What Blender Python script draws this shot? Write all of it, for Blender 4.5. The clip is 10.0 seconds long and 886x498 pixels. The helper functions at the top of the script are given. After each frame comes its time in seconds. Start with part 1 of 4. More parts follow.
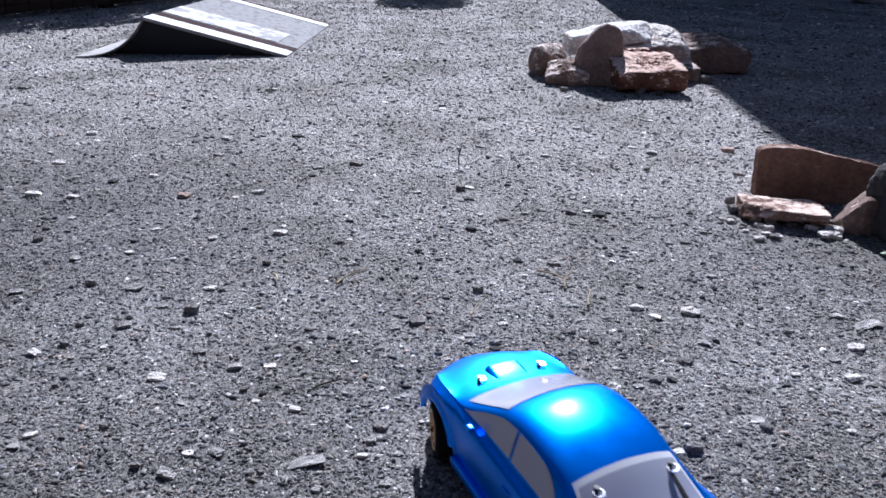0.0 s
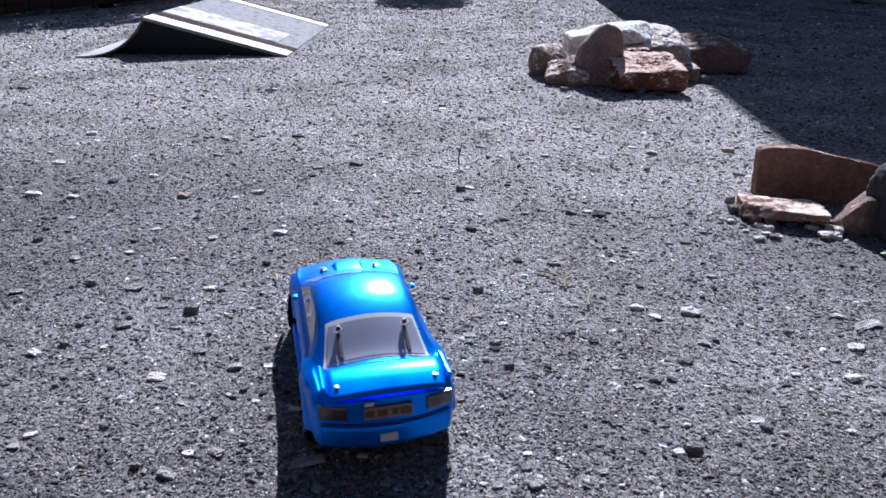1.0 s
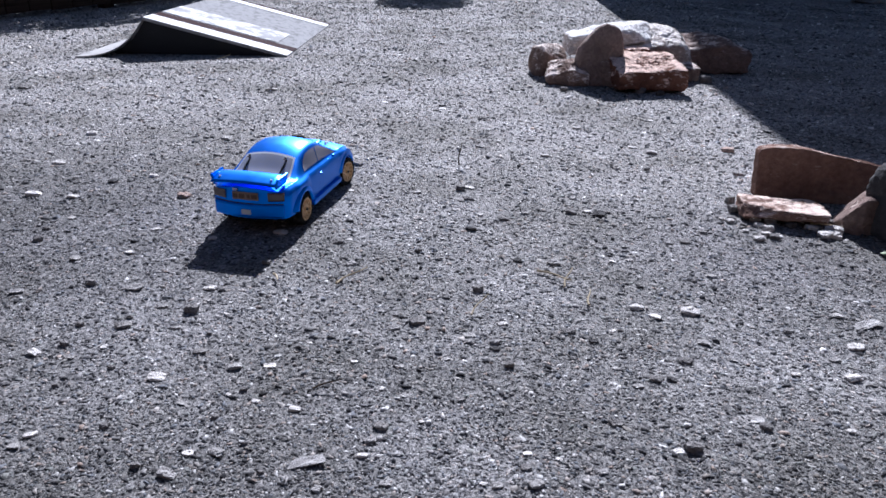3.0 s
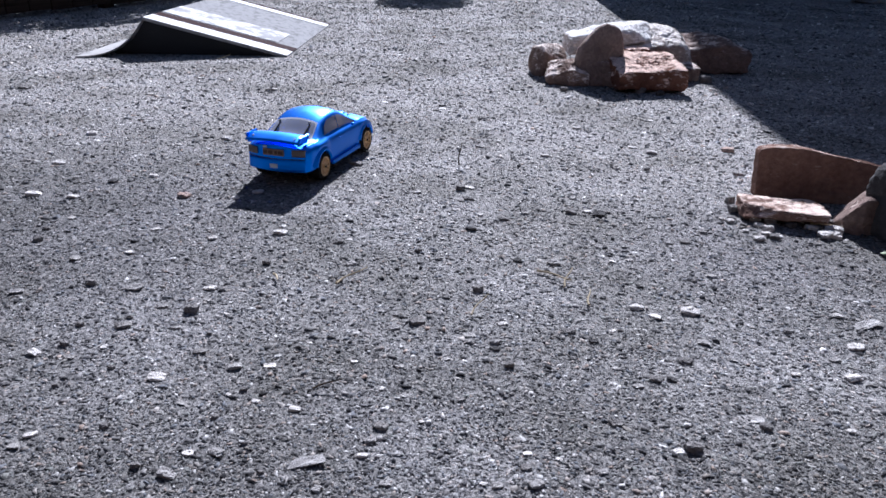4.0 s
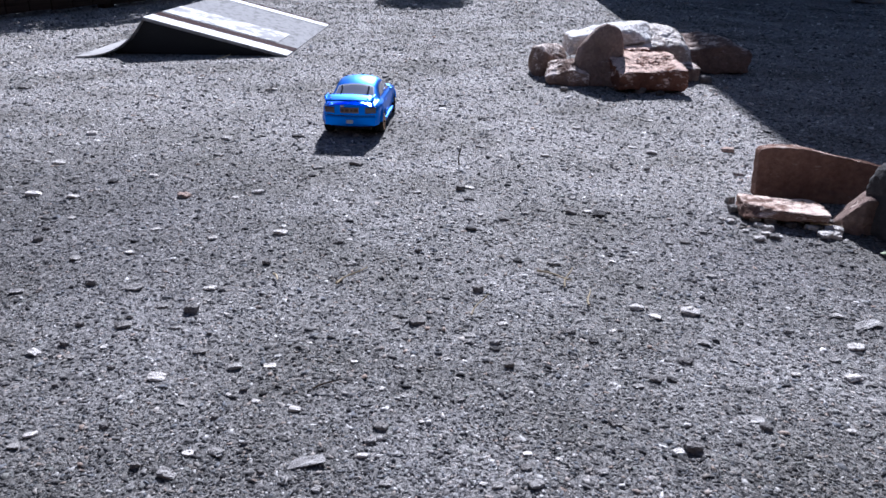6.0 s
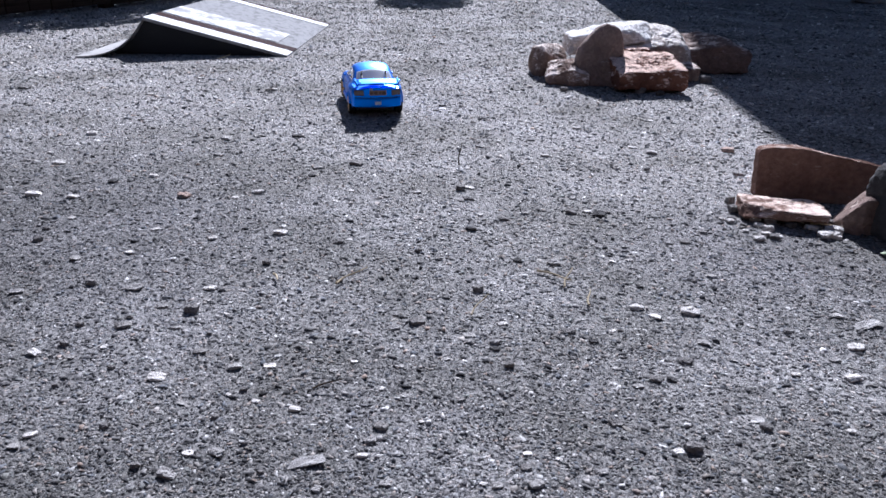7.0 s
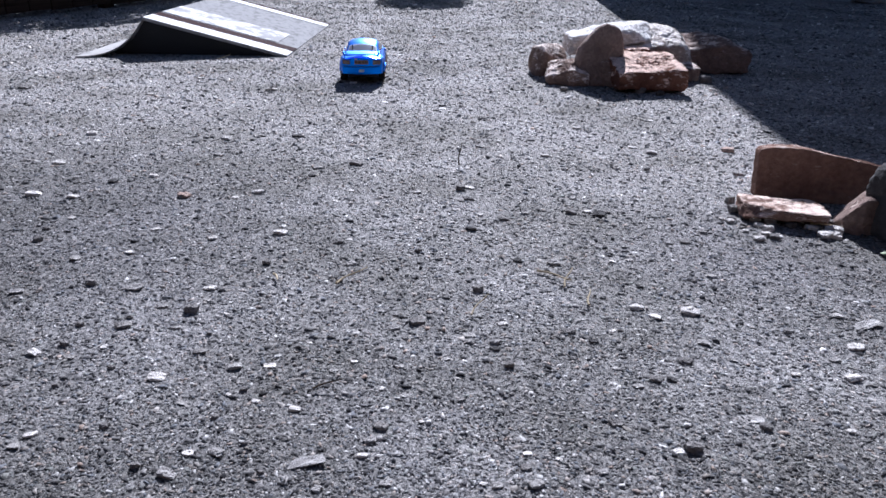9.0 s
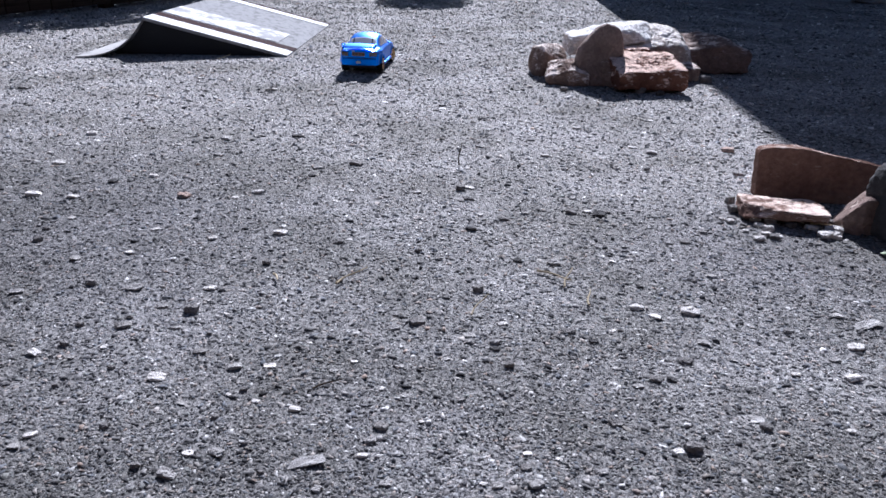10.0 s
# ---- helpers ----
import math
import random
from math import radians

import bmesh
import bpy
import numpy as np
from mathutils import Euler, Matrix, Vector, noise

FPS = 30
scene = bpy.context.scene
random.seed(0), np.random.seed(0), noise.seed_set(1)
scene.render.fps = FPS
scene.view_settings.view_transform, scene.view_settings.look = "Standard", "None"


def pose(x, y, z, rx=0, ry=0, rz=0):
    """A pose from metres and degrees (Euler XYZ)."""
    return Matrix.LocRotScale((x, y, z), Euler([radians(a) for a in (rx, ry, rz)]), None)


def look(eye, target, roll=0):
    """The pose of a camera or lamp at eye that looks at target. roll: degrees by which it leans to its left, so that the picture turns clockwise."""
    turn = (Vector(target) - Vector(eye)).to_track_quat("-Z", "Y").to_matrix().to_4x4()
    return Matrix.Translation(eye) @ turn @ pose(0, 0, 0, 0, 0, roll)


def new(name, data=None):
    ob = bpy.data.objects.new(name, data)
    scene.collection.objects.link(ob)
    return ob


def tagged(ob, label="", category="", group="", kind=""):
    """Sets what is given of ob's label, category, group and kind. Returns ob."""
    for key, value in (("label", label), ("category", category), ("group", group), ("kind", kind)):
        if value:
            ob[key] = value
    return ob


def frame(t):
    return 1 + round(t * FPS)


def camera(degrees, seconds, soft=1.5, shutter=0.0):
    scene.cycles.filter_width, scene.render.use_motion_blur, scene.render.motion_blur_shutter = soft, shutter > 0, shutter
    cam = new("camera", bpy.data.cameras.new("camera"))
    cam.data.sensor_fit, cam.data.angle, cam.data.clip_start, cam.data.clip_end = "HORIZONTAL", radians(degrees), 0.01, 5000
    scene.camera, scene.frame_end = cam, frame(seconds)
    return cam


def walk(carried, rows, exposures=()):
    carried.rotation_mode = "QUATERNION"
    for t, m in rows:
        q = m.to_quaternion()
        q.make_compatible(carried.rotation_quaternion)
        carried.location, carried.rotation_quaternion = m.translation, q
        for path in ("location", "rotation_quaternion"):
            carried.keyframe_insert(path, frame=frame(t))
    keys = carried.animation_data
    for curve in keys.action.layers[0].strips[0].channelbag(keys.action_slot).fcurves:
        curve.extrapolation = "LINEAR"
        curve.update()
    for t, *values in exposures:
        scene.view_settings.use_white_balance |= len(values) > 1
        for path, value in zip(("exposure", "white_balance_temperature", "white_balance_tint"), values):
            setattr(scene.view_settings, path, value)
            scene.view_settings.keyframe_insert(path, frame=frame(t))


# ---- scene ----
# ================= camera =================
cam = camera(63.47, 10.0, soft=1.65, shutter=0.25)
STAND = pose(0, 0, 0.5655, 90 - 24.03, 0, 0) @ pose(0, 0, 0, 0, 0, 1.08)
walk(cam, [(0.0, STAND), (10.0, STAND)], [(0.0, 0.90, 5540, 16), (10.0, 0.90, 5540, 16)])

# ================= daylight =================
SUN_ELEV, SUN_AZ = 34.6, 4.0          # degrees above the ground, clockwise from +y
world = bpy.data.worlds.new("sky")
world.use_nodes = True
scene.world = world
wn = world.node_tree.nodes
sky = wn.new("ShaderNodeTexSky")
sky.sky_type = "NISHITA"
sky.sun_disc = False
sky.sun_elevation = radians(SUN_ELEV)
sky.sun_rotation = radians(SUN_AZ)
world.node_tree.links.new(sky.outputs["Color"], wn["Background"].inputs["Color"])
wn["Background"].inputs["Strength"].default_value = 0.029
sun_data = bpy.data.lights.new("sun", "SUN")
sun_data.energy = 5.0
sun_data.angle = radians(0.53)
sun_data.color = (1.0, 0.965, 0.92)
sun = new("sun", sun_data)
_e, _a = radians(SUN_ELEV), radians(SUN_AZ)
sun.matrix_world = look((math.sin(_a) * math.cos(_e) * 30, math.cos(_a) * math.cos(_e) * 30, math.sin(_e) * 30), (0, 0, 0))


# ================= materials =================
def material(name, color, rough=0.6, metal=0.0, coat=0.0):
    m = bpy.data.materials.new(name)
    m.use_nodes = True
    b = m.node_tree.nodes["Principled BSDF"]
    if rough > 0.7:
        b.inputs["Specular IOR Level"].default_value = 0.03
    b.inputs["Base Color"].default_value = (*color, 1)
    b.inputs["Roughness"].default_value = rough
    b.inputs["Metallic"].default_value = metal
    b.inputs["Coat Weight"].default_value = coat
    return m


def add_node(m, kind, **values):
    n = m.node_tree.nodes.new(kind)
    for key, value in values.items():
        n.inputs[key].default_value = value
    return n


def wire(m, a, b):
    m.node_tree.links.new(a, b)


def noise_tex(m, scale, detail=6.0, rough=0.6, coord="Object"):
    tc = add_node(m, "ShaderNodeTexCoord")
    n = add_node(m, "ShaderNodeTexNoise", Scale=scale, Detail=detail, Roughness=rough)
    wire(m, tc.outputs[coord], n.inputs["Vector"])
    return n.outputs["Fac"]


def ramp_of(m, fac, stops):
    r = add_node(m, "ShaderNodeValToRGB")
    while len(r.color_ramp.elements) < len(stops):
        r.color_ramp.elements.new(0.5)
    for e, (at, c) in zip(r.color_ramp.elements, stops):
        e.position = at
        e.color = (*c, 1) if len(c) == 3 else c
    wire(m, fac, r.inputs["Fac"])
    return r.outputs["Color"]


def blend(m, fac, a, b, mode="MIX"):
    n = m.node_tree.nodes.new("ShaderNodeMix")
    n.data_type, n.blend_type = "RGBA", mode
    if isinstance(fac, float):
        n.inputs[0].default_value = fac
    else:
        wire(m, fac, n.inputs[0])
    for s, v in ((n.inputs[6], a), (n.inputs[7], b)):
        if isinstance(v, tuple):
            s.default_value = (*v, 1)
        else:
            wire(m, v, s)
    return n.outputs[2]


def relief(m, height, strength, distance):
    b = m.node_tree.nodes["Principled BSDF"]
    n = add_node(m, "ShaderNodeBump", Strength=strength, Distance=distance)
    wire(m, height, n.inputs["Height"])
    wire(m, n.outputs["Normal"], b.inputs["Normal"])


def base_of(m):
    return m.node_tree.nodes["Principled BSDF"].inputs["Base Color"]


def tone_and_sheen(m):
    """Fresh loosened gravel where the yard is driven most; glancing light's brightening towards the far side is put
    into the colour.
    """
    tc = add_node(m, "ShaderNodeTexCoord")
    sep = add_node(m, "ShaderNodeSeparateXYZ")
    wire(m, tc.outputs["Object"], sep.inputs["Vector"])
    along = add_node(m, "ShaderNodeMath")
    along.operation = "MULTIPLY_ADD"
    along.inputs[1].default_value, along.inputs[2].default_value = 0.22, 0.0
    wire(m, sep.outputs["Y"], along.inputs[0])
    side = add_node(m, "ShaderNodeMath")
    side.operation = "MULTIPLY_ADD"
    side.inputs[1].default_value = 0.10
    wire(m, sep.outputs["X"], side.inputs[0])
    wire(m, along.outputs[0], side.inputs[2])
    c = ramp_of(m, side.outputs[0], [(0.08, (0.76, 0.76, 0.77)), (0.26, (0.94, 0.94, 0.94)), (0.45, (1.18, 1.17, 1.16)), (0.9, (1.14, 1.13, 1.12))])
    # ragged darker patches where the gravel is loose, beside the driven trail
    for x, y, size in ((-0.80, 1.38, 0.62), (0.66, 1.25, 0.42)):
        shift = add_node(m, "ShaderNodeVectorMath")
        shift.operation = "DISTANCE"
        shift.inputs[1].default_value = (x, y, 0)
        wire(m, tc.outputs["Object"], shift.inputs[0])
        ragged = add_node(m, "ShaderNodeMath")
        ragged.operation = "MULTIPLY_ADD"
        ragged.inputs[1].default_value = 0.35
        wire(m, noise_tex(m, 7, 4, 0.65), ragged.inputs[0])
        wire(m, shift.outputs["Value"], ragged.inputs[2])
        c = blend(m, 1.0, c, ramp_of(m, ragged.outputs[0], [(0.3 * size + 0.17, (0.70, 0.70, 0.71)), (min(size + 0.17, 1.0), (1.0, 1.0, 1.0))]), "MULTIPLY")
    return c


def ground_material():
    m = material("gravel_bed", (0.12, 0.12, 0.12), 0.9)
    fine = noise_tex(m, 320, 3, 0.75)
    mid = noise_tex(m, 60, 4, 0.65)
    wide = noise_tex(m, 2.6, 4, 0.6)
    grit = noise_tex(m, 150, 8, 0.8)
    grain = ramp_of(m, grit, [(0.38, (0.055, 0.055, 0.057)), (0.475, (0.215, 0.21, 0.208)), (0.60, (0.46, 0.45, 0.44))])
    worn = ramp_of(m, wide, [(0.36, (0.76, 0.75, 0.73)), (0.62, (1.22, 1.21, 1.22))])
    blot = ramp_of(m, mid, [(0.35, (0.7, 0.7, 0.71)), (0.62, (1.1, 1.1, 1.09))])
    c = blend(m, 1.0, grain, worn, "MULTIPLY")
    c = blend(m, 1.0, c, tone_and_sheen(m), "MULTIPLY")
    wire(m, blend(m, 1.0, c, blot, "MULTIPLY"), base_of(m))
    relief(m, grit, 0.7, 0.0035)
    return m


def chip_material():
    m = material("gravel_chip", (0.15, 0.15, 0.15), 0.95)
    geo = add_node(m, "ShaderNodeNewGeometry")
    c = ramp_of(m, geo.outputs["Random Per Island"], [
        (0.0, (0.04, 0.04, 0.044)), (0.16, (0.10, 0.099, 0.103)), (0.46, (0.19, 0.186, 0.186)), (0.60, (0.20, 0.215, 0.24)), (0.69, (0.31, 0.282, 0.26)), (0.75, (0.26, 0.275, 0.265)), (0.81, (0.37, 0.36, 0.36)),
        (0.90, (0.47, 0.445, 0.425)), (0.945, (0.38, 0.30, 0.255)), (0.962, (0.62, 0.61, 0.60)), (1.0, (0.80, 0.79, 0.78))])
    wide = noise_tex(m, 2.6, 4, 0.6)
    worn = ramp_of(m, wide, [(0.36, (0.76, 0.75, 0.73)), (0.62, (1.22, 1.21, 1.22))])
    c = blend(m, 1.0, c, tone_and_sheen(m), "MULTIPLY")
    wire(m, blend(m, 1.0, c, worn, "MULTIPLY"), base_of(m))
    relief(m, noise_tex(m, 500, 3, 0.7), 0.5, 0.002)
    return m


def rock_material(name, low, high, crust_lit, crust_lit_at, rough=0.88):
    m = material(name, high, rough)
    big = noise_tex(m, 9, 5, 0.62)
    fine = noise_tex(m, 90, 6, 0.7)
    tint = add_node(m, "ShaderNodeObjectInfo").outputs["Random"]
    c = ramp_of(m, big, [(0.3, low), (0.7, high)])
    # pale weathered crust by noise; more on upper faces, where sunlight is put into the colour
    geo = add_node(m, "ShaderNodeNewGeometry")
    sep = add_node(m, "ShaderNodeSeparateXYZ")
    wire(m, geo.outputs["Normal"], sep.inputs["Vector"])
    lit_top = add_node(m, "ShaderNodeMath")
    lit_top.operation = "MULTIPLY_ADD"
    lit_top.inputs[1].default_value = 0.20
    wire(m, sep.outputs["Z"], lit_top.inputs[0])
    wire(m, noise_tex(m, 16, 6, 0.7), lit_top.inputs[2])
    c = blend(m, ramp_of(m, lit_top.outputs[0], [(crust_lit_at + 0.08, (0, 0, 0)), (crust_lit_at + 0.18, (1, 1, 1))]), c, crust_lit)
    c = blend(m, 1.0, c, ramp_of(m, fine, [(0.25, (0.68, 0.66, 0.65)), (0.65, (1.2, 1.2, 1.2))]), "MULTIPLY")
    c = blend(m, 1.0, c, ramp_of(m, tint, [(0.0, (0.85, 0.84, 0.84)), (1.0, (1.1, 1.08, 1.06))]), "MULTIPLY")
    wire(m, c, base_of(m))
    relief(m, fine, 0.7, 0.009)
    return m


def worn_paint(name, color, dirt, at=0.6, rough=0.5, scale=14):
    m = material(name, color, rough)
    f = ramp_of(m, noise_tex(m, scale, 8, 0.72), [(at, (0, 0, 0)), (at + 0.1, (1, 1, 1))])
    wire(m, blend(m, f, color, dirt), base_of(m))
    relief(m, noise_tex(m, 120, 4, 0.6), 0.3, 0.003)
    return m


def wood_material(name, dark, light):
    m = material(name, light, 0.8)
    tc = add_node(m, "ShaderNodeTexCoord")
    mp = add_node(m, "ShaderNodeMapping")
    mp.inputs["Scale"].default_value = (3, 60, 60)
    n = add_node(m, "ShaderNodeTexNoise", Scale=1.0, Detail=6.0, Roughness=0.65)
    wire(m, tc.outputs["Object"], mp.inputs["Vector"])
    wire(m, mp.outputs["Vector"], n.inputs["Vector"])
    wire(m, ramp_of(m, n.outputs["Fac"], [(0.3, dark), (0.7, light)]), base_of(m))
    relief(m, n.outputs["Fac"], 0.4, 0.004)
    return m


def car_paint():
    m = material("blue_lacquer", (0.0, 0.20, 0.90), 0.36, 0.78, 0.32)
    m.node_tree.nodes["Principled BSDF"].inputs["Specular IOR Level"].default_value = 0.0
    b = m.node_tree.nodes["Principled BSDF"]
    b.inputs["Coat Roughness"].default_value = 0.25
    b.inputs["Coat IOR"].default_value = 1.42
    dust = ramp_of(m, noise_tex(m, 55, 6, 0.7), [(0.55, (0, 0, 0)), (0.9, (0.2, 0.2, 0.2))])
    wire(m, blend(m, dust, (0.0, 0.20, 0.90), (0.0, 0.14, 0.6)), base_of(m))
    wire(m, ramp_of(m, noise_tex(m, 30, 5, 0.6), [(0.3, (0.34, 0.34, 0.34)), (0.8, (0.46, 0.46, 0.46))]), b.inputs["Roughness"])
    return m


M_GROUND, M_CHIP = ground_material(), chip_material()
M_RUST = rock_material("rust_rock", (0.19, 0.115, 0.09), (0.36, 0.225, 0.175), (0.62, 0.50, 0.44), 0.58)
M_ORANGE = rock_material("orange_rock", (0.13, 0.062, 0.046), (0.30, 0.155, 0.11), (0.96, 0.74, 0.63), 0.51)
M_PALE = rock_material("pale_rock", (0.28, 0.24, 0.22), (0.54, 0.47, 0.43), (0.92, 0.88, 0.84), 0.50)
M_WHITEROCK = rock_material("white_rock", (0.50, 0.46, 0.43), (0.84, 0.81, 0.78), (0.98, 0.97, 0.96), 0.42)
M_CRUST_LIT = rock_material("crust_lit_rock", (0.15, 0.105, 0.088), (0.34, 0.25, 0.21), (0.92, 0.82, 0.76), 0.53)
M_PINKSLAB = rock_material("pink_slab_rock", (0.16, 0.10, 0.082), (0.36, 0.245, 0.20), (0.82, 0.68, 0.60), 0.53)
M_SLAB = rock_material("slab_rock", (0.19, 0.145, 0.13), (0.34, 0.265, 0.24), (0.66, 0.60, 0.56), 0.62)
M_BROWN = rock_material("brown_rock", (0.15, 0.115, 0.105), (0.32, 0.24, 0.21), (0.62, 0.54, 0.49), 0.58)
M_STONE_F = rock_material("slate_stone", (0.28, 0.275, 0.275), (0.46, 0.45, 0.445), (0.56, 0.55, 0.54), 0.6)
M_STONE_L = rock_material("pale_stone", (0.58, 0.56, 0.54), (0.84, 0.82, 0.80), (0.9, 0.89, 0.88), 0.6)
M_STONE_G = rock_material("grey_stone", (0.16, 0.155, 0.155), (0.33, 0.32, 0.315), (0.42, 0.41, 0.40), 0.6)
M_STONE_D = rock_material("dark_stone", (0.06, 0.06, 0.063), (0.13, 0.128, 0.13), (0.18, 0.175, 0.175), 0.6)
M_STONE_P = rock_material("pink_stone", (0.40, 0.30, 0.26), (0.62, 0.50, 0.45), (0.6, 0.5, 0.45), 0.6)
M_PAINT = car_paint()
M_GLASS = material("smoked_window", (0.38, 0.40, 0.50), 0.24, 0.0, 1.0)
M_CLEAR = material("pale_window_border", (0.72, 0.75, 0.82), 0.3)
M_LAMP = material("smoked_lamp", (0.055, 0.034, 0.040), 0.2, 0.0, 0.5)
M_PLATE = worn_paint("orange_plate", (0.25, 0.165, 0.125), (0.16, 0.105, 0.08), 0.55, 0.5, 60)
M_LABEL = material("pale_label", (0.55, 0.60, 0.66), 0.5)
M_BAR = material("dark_marks", (0.085, 0.05, 0.036), 0.6)
M_CLIP = material("steel_clip", (0.75, 0.76, 0.78), 0.25, 1.0)
M_STRAP = material("black_strap", (0.012, 0.012, 0.014), 0.6)
M_TYRE = worn_paint("dusty_tyre", (0.018, 0.018, 0.019), (0.06, 0.057, 0.054), 0.55, 0.85, 40)
M_RIM = worn_paint("gold_rim", (0.72, 0.46, 0.22), (0.45, 0.29, 0.16), 0.6, 0.35, 80)
M_CHASSIS = material("black_plastic", (0.01, 0.01, 0.012), 0.6)
M_DECKTOP = worn_paint("gritty_ramp_surface", (0.34, 0.34, 0.35), (0.2, 0.2, 0.2), 0.5, 0.95, 30)
M_WHITE = worn_paint("white_paint", (0.84, 0.84, 0.85), (0.45, 0.45, 0.46), 0.6, 0.72, 11)
M_RAGGED = worn_paint("ragged_white_strip", (0.84, 0.84, 0.85), (0.36, 0.36, 0.37), 0.44, 0.85, 8)
M_RED = worn_paint("dark_red_tape", (0.024, 0.004, 0.006), (0.012, 0.005, 0.006), 0.6, 0.8, 20)
M_SIDE_SHADE = worn_paint("shade_black_ply", (0.032, 0.034, 0.038), (0.05, 0.05, 0.05), 0.62, 0.8, 12)
M_PALEPLY = worn_paint("pale_ply", (0.36, 0.35, 0.345), (0.2, 0.19, 0.19), 0.55, 0.7, 12)
M_TIMBER = wood_material("dark_timber", (0.022, 0.016, 0.013), (0.075, 0.05, 0.038))
M_LEAF = material("dark_leaf", (0.045, 0.075, 0.03), 0.55)
M_BARK = wood_material("bark", (0.05, 0.04, 0.03), (0.14, 0.11, 0.085))
M_STRAW = material("dry_straw", (0.50, 0.42, 0.30), 0.8)
M_WALL = worn_paint("rendered_wall", (0.42, 0.40, 0.38), (0.3, 0.29, 0.27), 0.55, 0.9, 3)
M_GREENLEAF = material("pale_green_leaf", (0.45, 0.55, 0.34), 0.5)


# ================= mesh helpers =================
def finish(name, bm, mat, smooth=False):
    me = bpy.data.meshes.new(name)
    bm.to_mesh(me)
    bm.free()
    if mat:
        me.materials.append(mat)
    if smooth:
        me.polygons.foreach_set("use_smooth", [True] * len(me.polygons))
    return me


def part(name, bm, mat, parent, label="", smooth=False):
    ob = new(name, finish(name, bm, mat, smooth))
    ob.parent = parent
    if label:
        tagged(ob, label)
    return ob


def thing(name, bm, mat, m, label, category, group="", kind="", smooth=False):
    ob = new(name, finish(name, bm, mat, smooth) if bm else None)
    ob.matrix_basis = m
    return tagged(ob, label, category, group, kind)


def box(sx, sy, sz, x=0, y=0, z=0, bevel=0.0, turn=None):
    bm = bmesh.new()
    bmesh.ops.create_cube(bm, size=1, matrix=Matrix.Translation((x, y, z)) @ (turn or Matrix()) @ Matrix.Diagonal((sx, sy, sz, 1)))
    if bevel:
        bmesh.ops.bevel(bm, geom=bm.edges[:], offset=bevel, segments=2, affect="EDGES", profile=0.6)
    return bm


def rod(r, length, m, seg=12, r2=None):
    bm = bmesh.new()
    bmesh.ops.create_cone(bm, cap_ends=True, segments=seg, radius1=r, radius2=r if r2 is None else r2, depth=length, matrix=m)
    return bm


def lathe(profile, seg=40, axis="X"):
    """Turned body about the x axis; profile of (along, radius)."""
    bm = bmesh.new()
    rings = []
    for a, r in profile:
        rings.append([bm.verts.new((a, r * math.cos(2 * math.pi * k / seg), r * math.sin(2 * math.pi * k / seg))) for k in range(seg)])
    for p, q in zip(rings, rings[1:]):
        for k in range(seg):
            bm.faces.new((p[k], p[(k + 1) % seg], q[(k + 1) % seg], q[k]))
    bmesh.ops.recalc_face_normals(bm, faces=bm.faces[:])
    return bm


def rock_mesh(size, seed, planes=(), edge=18.0, rough=0.035, level=5, chips=5, keep=0.9):
    """A broken rock: a block cut by flat planes (nx, ny, nz, distance, in halves of its size), with worn edges, chips and pitted faces."""
    rnd = random.Random(seed)
    cuts = [(1, 0, 0, 1), (-1, 0, 0, 1), (0, 1, 0, 1), (0, -1, 0, 1), (0, 0, 1, 1), (0, 0, -1, 1)] + list(planes)
    for _ in range(chips):
        n = Vector((rnd.uniform(-1, 1), rnd.uniform(-1, 1), rnd.uniform(-1, 1))).normalized()
        cuts.append((*n, sum(abs(c) for c in n) * rnd.uniform(keep * 0.78, keep)))
    cuts = np.array(cuts, float)
    normals = cuts[:, :3] / np.linalg.norm(cuts[:, :3], axis=1)[:, None]
    bm = bmesh.new()
    bmesh.ops.create_icosphere(bm, subdivisions=level, radius=1)
    dirs = np.array([v.co for v in bm.verts])
    reach = np.maximum(dirs @ normals.T, 0) / cuts[:, 3]
    pts = dirs / ((reach ** edge).sum(1) ** (1 / edge))[:, None]
    off = Vector((rnd.uniform(0, 50), rnd.uniform(0, 50), rnd.uniform(0, 50)))
    half = Vector(size) * 0.5
    mean = (size[0] * size[1] * size[2]) ** (1 / 3)
    for v, p in zip(bm.verts, pts):
        at = Vector((p[0] * half.x, p[1] * half.y, p[2] * half.z))
        q = at / mean * 2
        crack = sum(a * (abs(noise.noise(q * f + off)) - 0.22) for f, a in ((2.2, 1.0), (5.0, 0.7), (11.0, 0.4), (24.0, 0.2)))
        push = (noise.fractal(q * 1.1 + off, 1.0, 2.0, 3) * 0.9 + crack) * rough * mean
        v.co = at + Vector((p[0], p[1], p[2])).normalized() * push
    low = min(v.co.z for v in bm.verts)
    for v in bm.verts:
        v.co.z -= low
    return bm


# ================= ground =================
def ground_height(x, y):
    p = Vector((x, y, 0))
    h = 0.004 * noise.noise(p * 1.6) + 0.0022 * noise.noise(p * 9) + 0.0016 * noise.noise(p * 31)
    return h - 0.001


def graded(stops):
    out = []
    for a, b, step in stops:
        out += list(np.arange(a, b - step * 0.4, step))
    return out + [stops[-1][1]]


